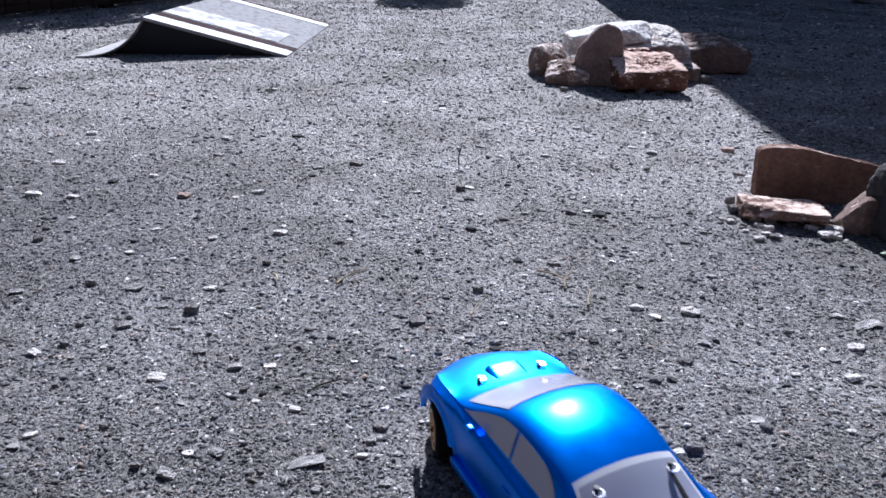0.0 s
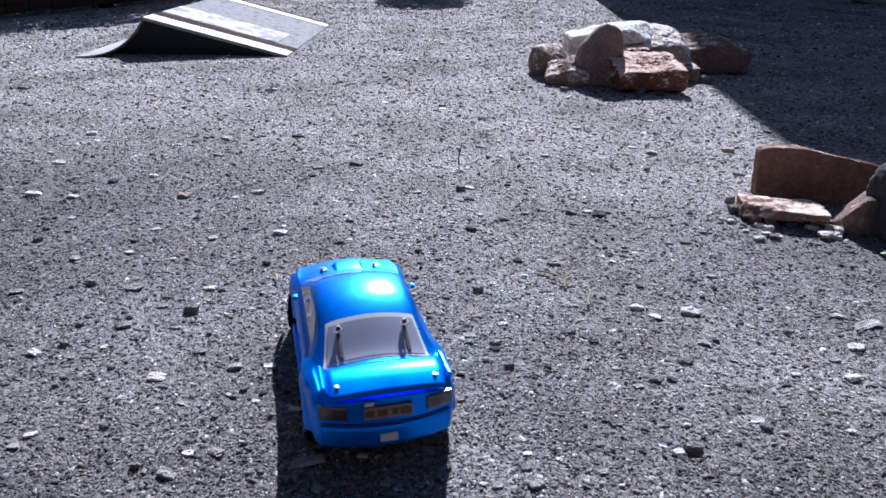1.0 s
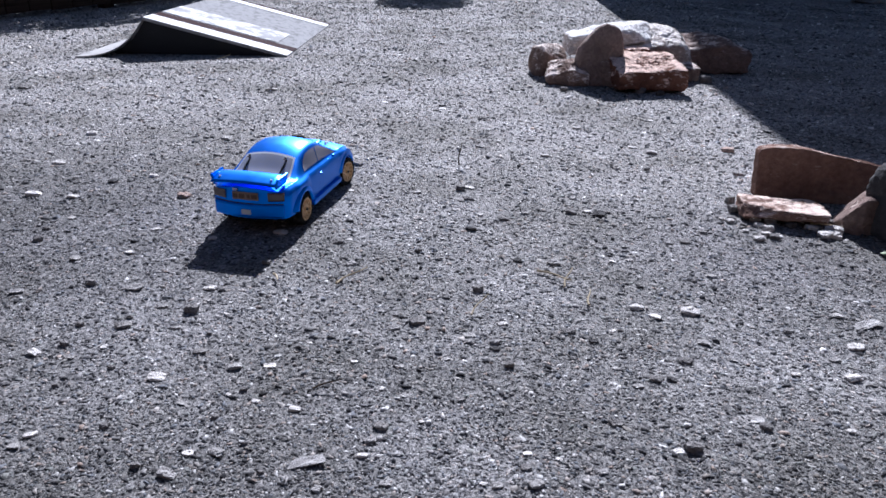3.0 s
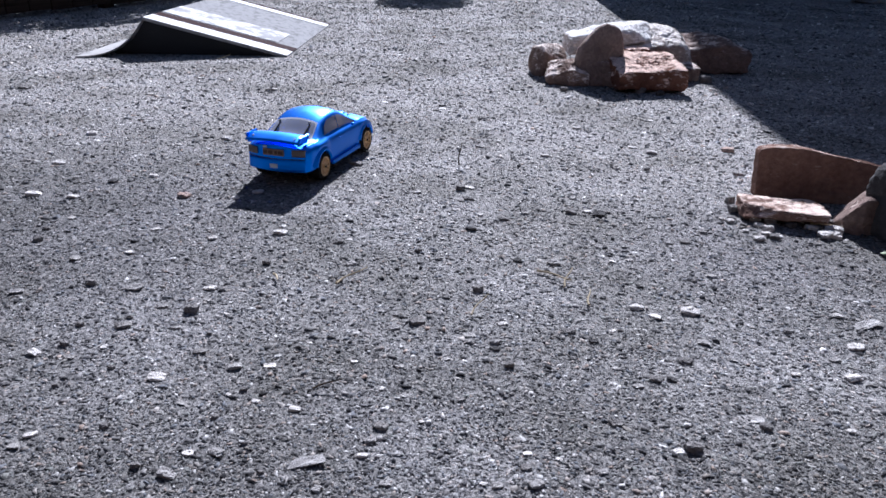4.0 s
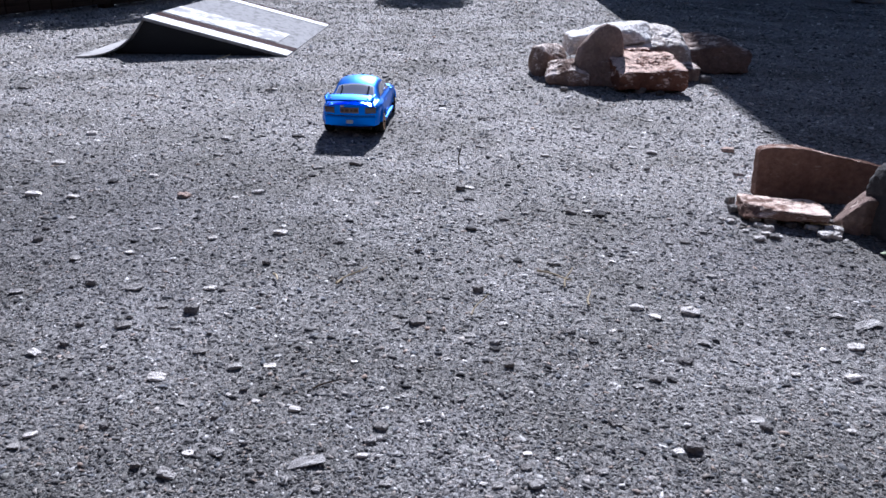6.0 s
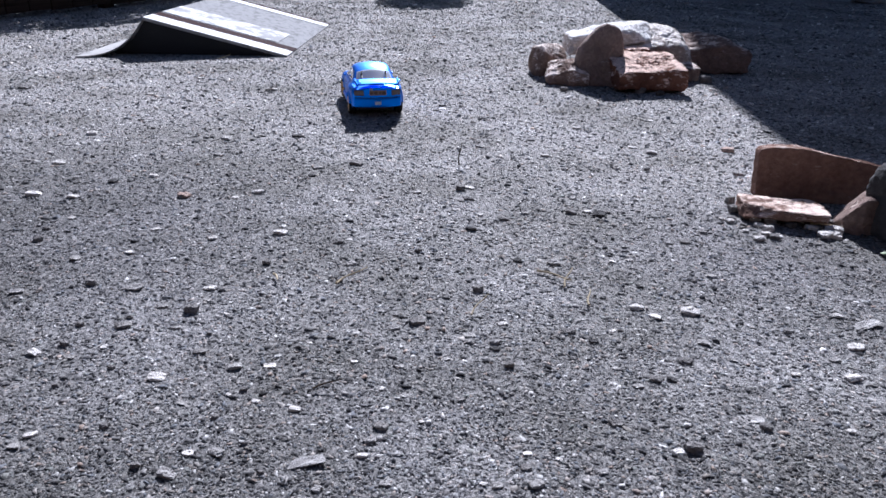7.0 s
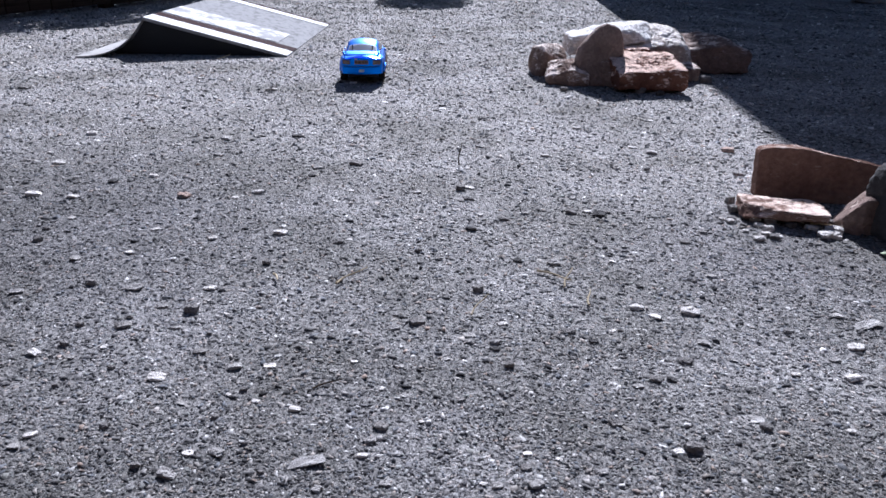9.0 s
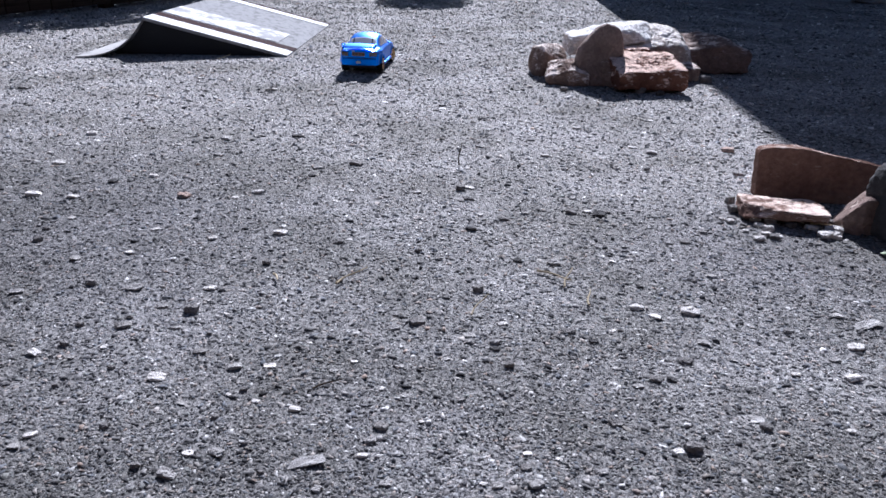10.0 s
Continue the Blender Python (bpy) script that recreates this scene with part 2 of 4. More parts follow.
def build_ground():
    xs = graded([(-160, -20, 20), (-20, -5, 2.5), (-5, -1.6, 0.08), (-1.6, 1.6, 0.0115), (1.6, 5, 0.08), (5, 20, 2.5), (20, 160, 20)])
    ys = graded([(-160, -20, 20), (-20, 0, 2.5), (0, 0.4, 0.1), (0.4, 1.7, 0.009), (1.7, 3.4, 0.017), (3.4, 7, 0.04), (7, 20, 1.5), (20, 300, 20)])
    nx, ny = len(xs), len(ys)
    verts = np.empty((ny, nx, 3))
    verts[..., 0], verts[..., 1] = np.array(xs)[None], np.array(ys)[:, None]
    for j, y in enumerate(ys):
        for i, x in enumerate(xs):
            near = abs(x) < 5 and 0 < y < 7.2
            verts[j, i, 2] = ground_height(x, y) if near else 0
    idx = np.arange(nx * ny).reshape(ny, nx)
    faces = np.stack([idx[:-1, :-1], idx[:-1, 1:], idx[1:, 1:], idx[1:, :-1]], -1).reshape(-1, 4)
    me = bpy.data.meshes.new("ground")
    me.from_pydata(verts.reshape(-1, 3).tolist(), [], faces.tolist())
    me.materials.append(M_GROUND)
    me.polygons.foreach_set("use_smooth", [True] * len(me.polygons))
    tagged(new("ground", me), "dark grey crushed gravel yard ground in hard sun", "ground", "", "structure")


def build_gravel(count, seed):
    """Loose chips: thickest near the middle of the yard's front, thinning out with distance."""
    rng = np.random.default_rng(seed)

    def flakes(count, sides):
        """Flat broken flakes with three or four sides, open below where they lie on the bed."""
        shapes = []
        for _ in range(60):
            a = (np.arange(sides) + rng.uniform(-0.32, 0.32, sides)) * 2 * math.pi / sides
            r = rng.uniform(0.6, 1.0, sides)
            low = np.stack([r * np.cos(a), r * np.sin(a), -np.ones(sides)], 1)
            top = low * rng.uniform(0.55, 0.95, (sides, 1))
            top[:, 2] = rng.uniform(0.2, 1.0, sides)
            shapes.append(np.concatenate([low, top]))
        shapes = np.array(shapes)
        n = sides
        tri = [[n, n + k, n + k + 1] for k in range(1, n - 1)]
        for k in range(n):
            m = (k + 1) % n
            tri += [[k, m, n + m], [k, n + m, n + k]]
        tri = np.array(tri)
        d = 0.42 * (7.0 / 0.42) ** rng.random(count) ** 0.92
        x = (rng.random(count) * 2 - 1) * (d * 0.66 + 0.12) + rng.normal(0, 0.16, count) * (rng.random(count) < 0.3)
        d = d + rng.normal(0, 0.05, count) * (d < 0.55)
        size = np.exp(rng.normal(math.log(0.0019), 0.48, count)) * (1 + 0.46 * np.maximum(d - 0.8, 0) ** 0.95)
        size = np.minimum(size, 0.0055 + 0.0028 * d)
        kind = rng.integers(0, len(shapes), count)
        yaw, tilt, roll = rng.random(count) * 6.283, rng.normal(0, 0.15, count), rng.normal(0, 0.15, count)
        tall = rng.uniform(0.10, 0.50, count) * np.clip(0.78 + 0.14 * d, 0.8, 1.15)
        v = shapes[kind] * size[:, None, None] * np.stack([rng.uniform(0.95, 1.8, count), rng.uniform(0.6, 1.05, count), tall], 1)[:, None]
        cy, sy, ct, st, cr, sr = np.cos(yaw), np.sin(yaw), np.cos(tilt), np.sin(tilt), np.cos(roll), np.sin(roll)
        one, zero = np.ones(count), np.zeros(count)
        rz = np.stack([cy, -sy, zero, sy, cy, zero, zero, zero, one], 1).reshape(-1, 3, 3)
        rx = np.stack([one, zero, zero, zero, ct, -st, zero, st, ct], 1).reshape(-1, 3, 3)
        ry = np.stack([cr, zero, sr, zero, one, zero, -sr, zero, cr], 1).reshape(-1, 3, 3)
        v = np.einsum("nij,nkj->nki", rz @ rx @ ry, v)
        z = np.array([ground_height(a, b) for a, b in zip(x, d)])
        v += np.stack([x, d, z + size * 0.09], 1)[:, None]
        f = tri[None] + (np.arange(count) * 2 * n)[:, None, None]
        return v.reshape(-1, 3), f.reshape(-1, 3)

    va, fa = flakes(count // 2, 4)
    vb, fb = flakes(count - count // 2, 3)
    v, f = np.concatenate([va, vb]), np.concatenate([fa, fb + len(va)])
    me = bpy.data.meshes.new("gravel")
    me.vertices.add(len(v))
    me.vertices.foreach_set("co", v.reshape(-1))
    me.loops.add(f.size)
    me.loops.foreach_set("vertex_index", f.reshape(-1).astype(np.int32))
    me.polygons.add(len(f))
    me.polygons.foreach_set("loop_start", (np.arange(len(f)) * 3).astype(np.int32))
    me.update(calc_edges=True)
    me.materials.append(M_CHIP)
    tagged(new("gravel", me), "loose grey crushed stone chips strewn over the yard", "gravel", "", "stuff")


build_ground()
build_gravel(270000, 5)


def build_wall():
    """The house wall behind the yard whose corner throws the long shade."""
    bm = box(11.0, 0.3, 5.4, 1.435 + 5.5, 7.95, 2.7)
    thing("wall_north", bm, M_WALL, Matrix(), "rendered house wall shading the yard", "wall", "", "structure")


build_wall()


def build_unseen_walls():
    """Unseen dark boarded walls, added behind and beside the yard to block skylight and deepen shade."""
    thing("unseen_wall_south", box(17.0, 0.12, 3.2, 0.0, -2.6, 1.6), M_TIMBER, Matrix(), "unseen dark boarded wall added to block skylight", "wall", "", "structure")
    thing("unseen_wall_west", box(0.12, 12.0, 2.6, -8.4, 3.4, 1.3), M_TIMBER, Matrix(), "unseen dark boarded wall added to block skylight", "wall", "", "structure")
    thing("unseen_wall_east", box(0.12, 12.0, 2.6, 8.4, 1.9, 1.3), M_TIMBER, Matrix(), "unseen dark boarded wall added to block skylight", "wall", "", "structure")


build_unseen_walls()


# ================= ramp =================
def strip(profile, y0, y1, thick, toe=0.0):
    """A sheet bent along a profile of (x, z), from y0 to y1, thick downwards."""
    bm = bmesh.new()
    rows = []
    for k, (x, z) in enumerate(profile):
        near = y0 - toe * (1 - k / (len(profile) - 1))
        rows.append([bm.verts.new((x, y, zz)) for y, zz in ((near, z), (y1, z), (y1, z - thick), (near, z - thick))])
    for p, q in zip(rows, rows[1:]):
        for k in range(4):
            bm.faces.new((p[k], q[k], q[(k + 1) % 4], p[(k + 1) % 4]))
    bm.faces.new(rows[0][::-1])
    bm.faces.new(rows[-1])
    bmesh.ops.recalc_face_normals(bm, faces=bm.faces[:])
    return bm


def build_ramp():
    top, run, width = 0.163, 0.665, 1.22
    ramp = thing("kicker_ramp", None, None, pose(-0.757, 3.475, 0, 0, 0, -0.5), "low stunt ramp with white and dark red edge stripes", "ramp")
    up = lambda x: top * (-x) / run + 0.004
    line = [(-run, up(-run)), (-run / 2, up(-run / 2)), (0.0, 0.004)]
    part("landing_panel", strip(line, 0, width, 0.012), M_DECKTOP, ramp, "grey gritty sloping ramp panel")
    lift = lambda h: [(x, z + h) for x, z in line]
    for y0, y1, mat, name, text in ((0.001, 0.125, M_WHITE, "edge_stripe", "white painted edge stripe"), (0.128, 0.225, M_RED, "red_stripe", "dark red tape stripe"),
                                    (width - 0.10, width - 0.001, M_WHITE, "edge_stripe", "white painted edge stripe"), (width - 0.001, width + 0.05, M_RED, "red_stripe", "dark red tape stripe")):
        part(name, strip(lift(0.003), y0, y1, 0.0022 if y1 < width else 0.006), mat, ramp, text)
    part("white_panel", strip([(-run, up(-run) + 0.003), (-0.10, up(-0.10) + 0.003)], 0.25, 0.54, 0.0022), M_RAGGED, ramp, "ragged white strip along the ramp")
    # concave kicker sheet
    curve = []
    for k in range(15):
        s = k / 14
        curve.append((-run - 0.285 + 0.285 * s ** 0.85, 0.005 + (top - 0.003) * s ** 2.6))
    part("curved_panel", strip(curve, 0, width, 0.006, 0.13), M_PALEPLY, ramp, "bent pale sheet of the kicker side")
    # side boards under the sheets, coloured near-black to stand for the shade there
    for y in (0.012, width - 0.03):
        bm = bmesh.new()
        outline = [(0.0, 0.0), (-0.02, up(-0.02) - 0.014), (-run, up(-run) - 0.015)] + [(x, max(z - 0.008, 0.0)) for x, z in curve[::-1][1:9]] + [(curve[5][0], 0.0)]
        near = [bm.verts.new((x, y, z)) for x, z in outline]
        far = [bm.verts.new((x, y + 0.018, z)) for x, z in outline]
        bm.faces.new(near)
        bm.faces.new(far[::-1])
        for k in range(len(near)):
            bm.faces.new((near[k], far[k], far[(k + 1) % len(far)], near[(k + 1) % len(near)]))
        bmesh.ops.recalc_face_normals(bm, faces=bm.faces[:])
        part("side_board", bm, M_SIDE_SHADE, ramp, "side board with the ramp's shade painted black")


build_ramp()


# ================= rocks =================
def rock(size, at, turn, mat, label, seed, group, **shape):
    thing("rock", rock_mesh(size, seed, **shape), mat, pose(at[0], at[1], at[2] if len(at) > 2 else -0.006, *turn), label, "rock", group)


HEAP = "rocks of the heap"
rock((0.145, 0.15, 0.128), (0.440, 3.165), (0, 0, 6), M_CRUST_LIT, "squat rust-brown broken rock beside the heap", 11, HEAP, planes=((0.42, -0.50, 0.76, 0.78), (-0.8, -0.5, 0.3, 1.0)))
rock((0.175, 0.15, 0.088), (0.497, 2.975), (0, 0, -10), M_CRUST_LIT, "low grey-brown lumpy rock at the heap's foot", 12, HEAP, planes=((-0.45, -0.45, 0.77, 0.72), (0.5, -0.3, 0.8, 0.85)), rough=0.06)
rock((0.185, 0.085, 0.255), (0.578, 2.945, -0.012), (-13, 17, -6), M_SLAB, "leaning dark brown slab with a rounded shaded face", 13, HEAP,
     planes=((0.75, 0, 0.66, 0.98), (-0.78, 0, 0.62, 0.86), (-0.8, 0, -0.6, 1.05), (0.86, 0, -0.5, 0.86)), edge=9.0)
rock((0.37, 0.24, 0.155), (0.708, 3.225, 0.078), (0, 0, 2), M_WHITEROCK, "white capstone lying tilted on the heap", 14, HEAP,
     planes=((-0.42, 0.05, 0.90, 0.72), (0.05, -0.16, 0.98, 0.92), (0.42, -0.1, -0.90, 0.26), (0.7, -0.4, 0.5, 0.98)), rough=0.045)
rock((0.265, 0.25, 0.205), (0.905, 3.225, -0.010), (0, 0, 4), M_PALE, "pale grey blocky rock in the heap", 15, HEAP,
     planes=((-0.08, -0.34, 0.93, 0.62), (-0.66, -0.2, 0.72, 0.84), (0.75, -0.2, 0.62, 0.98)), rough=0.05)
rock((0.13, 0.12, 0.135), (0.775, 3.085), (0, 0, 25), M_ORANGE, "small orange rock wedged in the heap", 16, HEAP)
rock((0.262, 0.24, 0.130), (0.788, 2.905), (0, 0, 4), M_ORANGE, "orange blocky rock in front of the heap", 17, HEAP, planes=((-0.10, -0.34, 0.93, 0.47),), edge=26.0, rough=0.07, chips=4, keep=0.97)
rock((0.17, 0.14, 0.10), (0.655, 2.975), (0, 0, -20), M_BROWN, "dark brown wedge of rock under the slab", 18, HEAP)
rock((0.10, 0.11, 0.078), (1.005, 3.10), (0, 0, 30), M_CRUST_LIT, "small rust-brown rock at the heap's end", 19, HEAP, planes=((0, -0.4, 0.9, 0.75),))
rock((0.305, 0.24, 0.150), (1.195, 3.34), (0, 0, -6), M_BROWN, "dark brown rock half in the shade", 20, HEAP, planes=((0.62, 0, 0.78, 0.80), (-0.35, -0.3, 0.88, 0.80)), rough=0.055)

PAIR = "rocks at the shade's edge"
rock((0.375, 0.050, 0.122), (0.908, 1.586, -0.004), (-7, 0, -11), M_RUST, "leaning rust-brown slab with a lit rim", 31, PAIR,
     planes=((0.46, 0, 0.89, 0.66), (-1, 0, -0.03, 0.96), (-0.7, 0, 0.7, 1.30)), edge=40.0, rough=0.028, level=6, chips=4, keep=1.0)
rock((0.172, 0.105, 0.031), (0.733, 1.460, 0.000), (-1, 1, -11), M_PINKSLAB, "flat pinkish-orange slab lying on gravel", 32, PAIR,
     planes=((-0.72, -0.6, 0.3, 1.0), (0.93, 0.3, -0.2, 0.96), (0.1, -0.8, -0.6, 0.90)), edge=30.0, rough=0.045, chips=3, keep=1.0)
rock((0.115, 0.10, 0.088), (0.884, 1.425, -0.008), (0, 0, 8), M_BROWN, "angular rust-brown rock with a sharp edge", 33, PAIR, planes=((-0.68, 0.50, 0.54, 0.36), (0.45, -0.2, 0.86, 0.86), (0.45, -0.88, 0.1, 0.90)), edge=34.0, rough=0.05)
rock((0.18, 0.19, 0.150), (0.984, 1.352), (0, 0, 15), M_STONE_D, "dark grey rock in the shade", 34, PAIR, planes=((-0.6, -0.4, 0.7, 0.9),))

# ================= loose stones =================
STONES = "loose stones on the gravel"


def stone(x, y, w, d, h, mat, label, seed, flake=False):
    tilt = ((seed * 31) % 13 - 6, (seed * 17) % 13 - 6, (seed * 29) % 50 - 25)
    thing("stone", rock_mesh((w, d, h), seed, level=3, rough=0.10, chips=11 if flake else 7, keep=0.70 if flake else 0.76, edge=34.0), mat, pose(x, y, ground_height(x, y) - h * 0.16, *tilt), label, "stone", STONES)


L, G, D, PK = M_STONE_L, M_STONE_G, M_STONE_D, M_STONE_P
LT, GT, DT, PT = "small white stone on gravel", "grey flaky stone on gravel", "dark grey stone chip on gravel", "small pinkish stone on gravel"
KINDS = {"L": (L, LT), "G": (M_STONE_F, GT), "D": (G, DT), "P": (M_STONE_F, "broad flat grey slate flake on gravel"), "K": (PK, PT)}
# place, width, depth and height as shares of the width, kind
for k, (x, y, w, d, h, kind) in enumerate((
        (-0.586, 0.877, 0.024, 0.65, 0.27, "L"), (-0.523, 1.082, 0.031, 0.65, 0.25, "G"), (-0.400, 1.005, 0.029, 0.65, 0.5, "D"), (-0.491, 0.982, 0.013, 0.65, 0.5, "D"), (-0.557, 0.957, 0.016, 0.65, 0.5, "D"),
        (-0.408, 0.954, 0.016, 0.65, 0.25, "G"), (-0.351, 0.935, 0.010, 0.65, 0.5, "D"), (-0.554, 0.900, 0.018, 0.65, 0.5, "D"), (-0.493, 0.892, 0.012, 0.65, 0.27, "L"), (-0.460, 0.843, 0.013, 0.65, 0.5, "D"),
        (-0.516, 0.798, 0.011, 0.65, 0.5, "D"), (-0.410, 0.710, 0.015, 0.65, 0.5, "D"), (-0.495, 0.696, 0.018, 0.65, 0.27, "L"), (-0.295, 0.668, 0.016, 0.65, 0.27, "L"), (-0.262, 0.671, 0.022, 0.65, 0.25, "G"),
        (-0.346, 0.643, 0.014, 0.65, 0.5, "D"), (-0.307, 0.631, 0.025, 0.65, 0.25, "G"), (-0.154, 0.654, 0.048, 0.5, 0.055, "P"), (-0.186, 0.754, 0.019, 0.65, 0.27, "L"), (-0.278, 0.781, 0.011, 0.65, 0.27, "L"),
        (-0.195, 0.913, 0.009, 0.65, 0.27, "L"), (-0.108, 0.899, 0.009, 0.65, 0.5, "D"), (-0.079, 0.799, 0.010, 0.65, 0.27, "L"), (-0.023, 0.733, 0.009, 0.65, 0.27, "L"), (-0.083, 0.695, 0.019, 0.65, 0.25, "G"),
        (-0.090, 0.667, 0.016, 0.65, 0.27, "L"), (-0.134, 0.612, 0.016, 0.65, 0.25, "G"), (-0.262, 0.794, 0.013, 0.65, 0.5, "D"), (-0.202, 0.637, 0.010, 0.65, 0.5, "D"), (-0.282, 0.733, 0.012, 0.65, 0.5, "D"),
        (-0.503, 0.674, 0.017, 0.65, 0.25, "G"), (0.063, 1.094, 0.025, 0.65, 0.5, "D"), (0.206, 1.212, 0.029, 0.65, 0.25, "G"), (0.320, 1.226, 0.016, 0.65, 0.27, "L"), (0.353, 1.232, 0.016, 0.65, 0.27, "L"),
        (0.407, 1.035, 0.037, 0.65, 0.27, "L"), (0.320, 1.042, 0.028, 0.65, 0.27, "L"), (0.449, 1.147, 0.011, 0.65, 0.5, "D"), (0.398, 0.936, 0.022, 0.65, 0.25, "G"), (0.499, 0.853, 0.017, 0.65, 0.27, "L"),
        (0.627, 0.934, 0.029, 0.65, 0.27, "L"), (0.579, 0.849, 0.027, 0.65, 0.27, "L"), (0.646, 1.029, 0.020, 0.65, 0.27, "L"), (0.679, 1.004, 0.055, 0.5, 0.055, "P"), (0.399, 0.751, 0.034, 0.5, 0.055, "P"),
        (0.409, 0.733, 0.018, 0.65, 0.5, "D"), (0.515, 0.730, 0.015, 0.65, 0.27, "L"), (0.050, 0.623, 0.011, 0.65, 0.27, "L"), (0.186, 0.647, 0.017, 0.65, 0.25, "G"), (0.252, 0.627, 0.008, 0.65, 0.5, "D"),
        (0.141, 0.667, 0.010, 0.65, 0.27, "L"), (0.304, 0.688, 0.026, 0.65, 0.5, "D"), (-0.591, 1.534, 0.029, 0.7, 0.36, "K"), (-0.455, 1.298, 0.021, 0.65, 0.27, "L"), (-0.328, 1.330, 0.034, 0.65, 0.27, "L"),
        (-0.047, 1.256, 0.019, 0.65, 0.5, "D"), (-0.433, 1.573, 0.031, 0.65, 0.27, "L"), (-0.631, 2.019, 0.039, 0.65, 0.27, "L"), (-1.031, 2.039, 0.036, 0.65, 0.27, "L"), (-0.881, 2.114, 0.015, 0.65, 0.5, "D"),
        (-0.556, 2.016, 0.015, 0.65, 0.5, "D"), (-1.566, 2.665, 0.054, 0.65, 0.5, "D"), (-0.658, 2.716, 0.047, 0.65, 0.27, "L"), (-0.069, 2.981, 0.035, 0.65, 0.27, "L"), (0.582, 1.956, 0.038, 0.65, 0.27, "L"),
        (0.528, 1.798, 0.019, 0.65, 0.5, "D"), (0.811, 2.000, 0.036, 0.7, 0.36, "K"), (0.386, 3.747, 0.043, 0.65, 0.27, "L"), (0.368, 4.239, 0.048, 0.65, 0.27, "L"), (0.313, 1.790, 0.022, 0.65, 0.27, "L"),
        (0.276, 1.912, 0.029, 0.65, 0.27, "L"), (-0.231, 1.807, 0.044, 0.65, 0.5, "D"), (0.039, 1.618, 0.027, 0.65, 0.5, "D"), (-0.779, 1.391, 0.018, 0.65, 0.27, "L"), (-0.787, 1.274, 0.022, 0.65, 0.5, "D"),
        (-0.800, 1.329, 0.019, 0.65, 0.5, "D"), (-0.988, 1.758, 0.040, 0.65, 0.27, "L"), (-0.929, 1.525, 0.041, 0.65, 0.27, "L"), (-0.715, 1.679, 0.028, 0.65, 0.27, "L"), (-0.581, 1.339, 0.025, 0.65, 0.27, "L"),
        (-0.395, 1.086, 0.025, 0.65, 0.27, "L"), (0.317, 1.482, 0.021, 0.65, 0.27, "L"), (0.300, 1.571, 0.020, 0.65, 0.27, "L"), (0.079, 1.452, 0.018, 0.65, 0.27, "L"), (-0.453, 1.020, 0.020, 0.65, 0.25, "G"),
        (-0.342, 0.995, 0.014, 0.65, 0.27, "L"), (0.577, 0.898, 0.018, 0.65, 0.25, "G"), (0.541, 0.975, 0.014, 0.65, 0.5, "D"), (0.426, 0.891, 0.015, 0.65, 0.25, "G"), (0.096, 0.859, 0.018, 0.65, 0.5, "D"),
        (0.042, 0.925, 0.017, 0.65, 0.25, "G"), (0.269, 0.817, 0.015, 0.65, 0.25, "G"), (-0.074, 1.005, 0.014, 0.65, 0.25, "G"), (-0.149, 0.843, 0.014, 0.65, 0.25, "G"), (-0.323, 1.186, 0.019, 0.65, 0.5, "D"),
        (-0.180, 1.121, 0.014, 0.65, 0.5, "D"), (-0.201, 1.010, 0.014, 0.65, 0.25, "G"), (-0.678, 1.195, 0.023, 0.65, 0.25, "G"), (-0.712, 1.060, 0.023, 0.65, 0.25, "G"), (-0.601, 1.094, 0.023, 0.65, 0.5, "D"),
        (0.306, 1.291, 0.018, 0.65, 0.25, "G"), (0.179, 1.468, 0.020, 0.65, 0.25, "G"))):
    wide = 0.8 if kind in "DL" else 0.92
    h = 0.26 if w > 0.03 and kind == "D" else h
    stone(x, y, w * wide, w * d * wide, w * h * wide, *KINDS[kind], 100 + k, kind in "GP")
for k, (x, y, w, d, h, mat, text) in enumerate((
        (0.755, 2.80, 0.04, 0.03, 0.026, G, GT), (1.09, 3.04, 0.05, 0.035, 0.03, G, GT), (0.70, 1.43, 0.025, 0.018, 0.016, G, GT), (0.66, 1.46, 0.022, 0.018, 0.017, D, DT),
        (0.645, 1.50, 0.02, 0.018, 0.015, G, GT), (0.735, 1.41, 0.022, 0.016, 0.014, D, DT), (0.775, 1.40, 0.028, 0.018, 0.012, L, LT),
        (0.815, 1.385, 0.035, 0.02, 0.016, L, LT), (0.68, 1.39, 0.02, 0.015, 0.012, L, LT), (0.83, 1.43, 0.03, 0.02, 0.014, G, GT),
        (0.66, 1.56, 0.02, 0.017, 0.016, G, GT), (0.625, 1.45, 0.018, 0.014, 0.011, G, GT), (0.79, 1.365, 0.05, 0.025, 0.012, L, LT),
        (3.95, 7.15, 0.30, 0.14, 0.06, G, "grey flat stone lying in the shade"), (0.46, 2.80, 0.03, 0.02, 0.018, G, GT), (0.82, 2.76, 0.03, 0.02, 0.018, D, DT))):
    stone(x, y, w, d, h, mat, text, 250 + k)

rnd_s = random.Random(77)
for k in range(26):
    x, y, w = rnd_s.uniform(0.60, 0.86), rnd_s.uniform(1.34, 1.46), rnd_s.uniform(0.006, 0.016)
    mat, text = rnd_s.choice(((L, LT), (L, LT), (G, GT), (G, GT), (D, DT)))
    stone(x, y, w * 1.4, w, w * 0.55, mat, text, 300 + k)
for k in range(40):
    d = 0.62 + 1.6 * rnd_s.random() ** 1.6
    x, w = rnd_s.uniform(-0.66, 0.5) * d, rnd_s.uniform(0.009, 0.016) * (0.7 + 0.35 * d)
    mat, text = rnd_s.choice(((L, LT), (M_STONE_F, GT), (G, GT), (G, GT), (D, DT)))
    stone(x, d, w * 1.5, w, w * 0.4, mat, text, 400 + k)

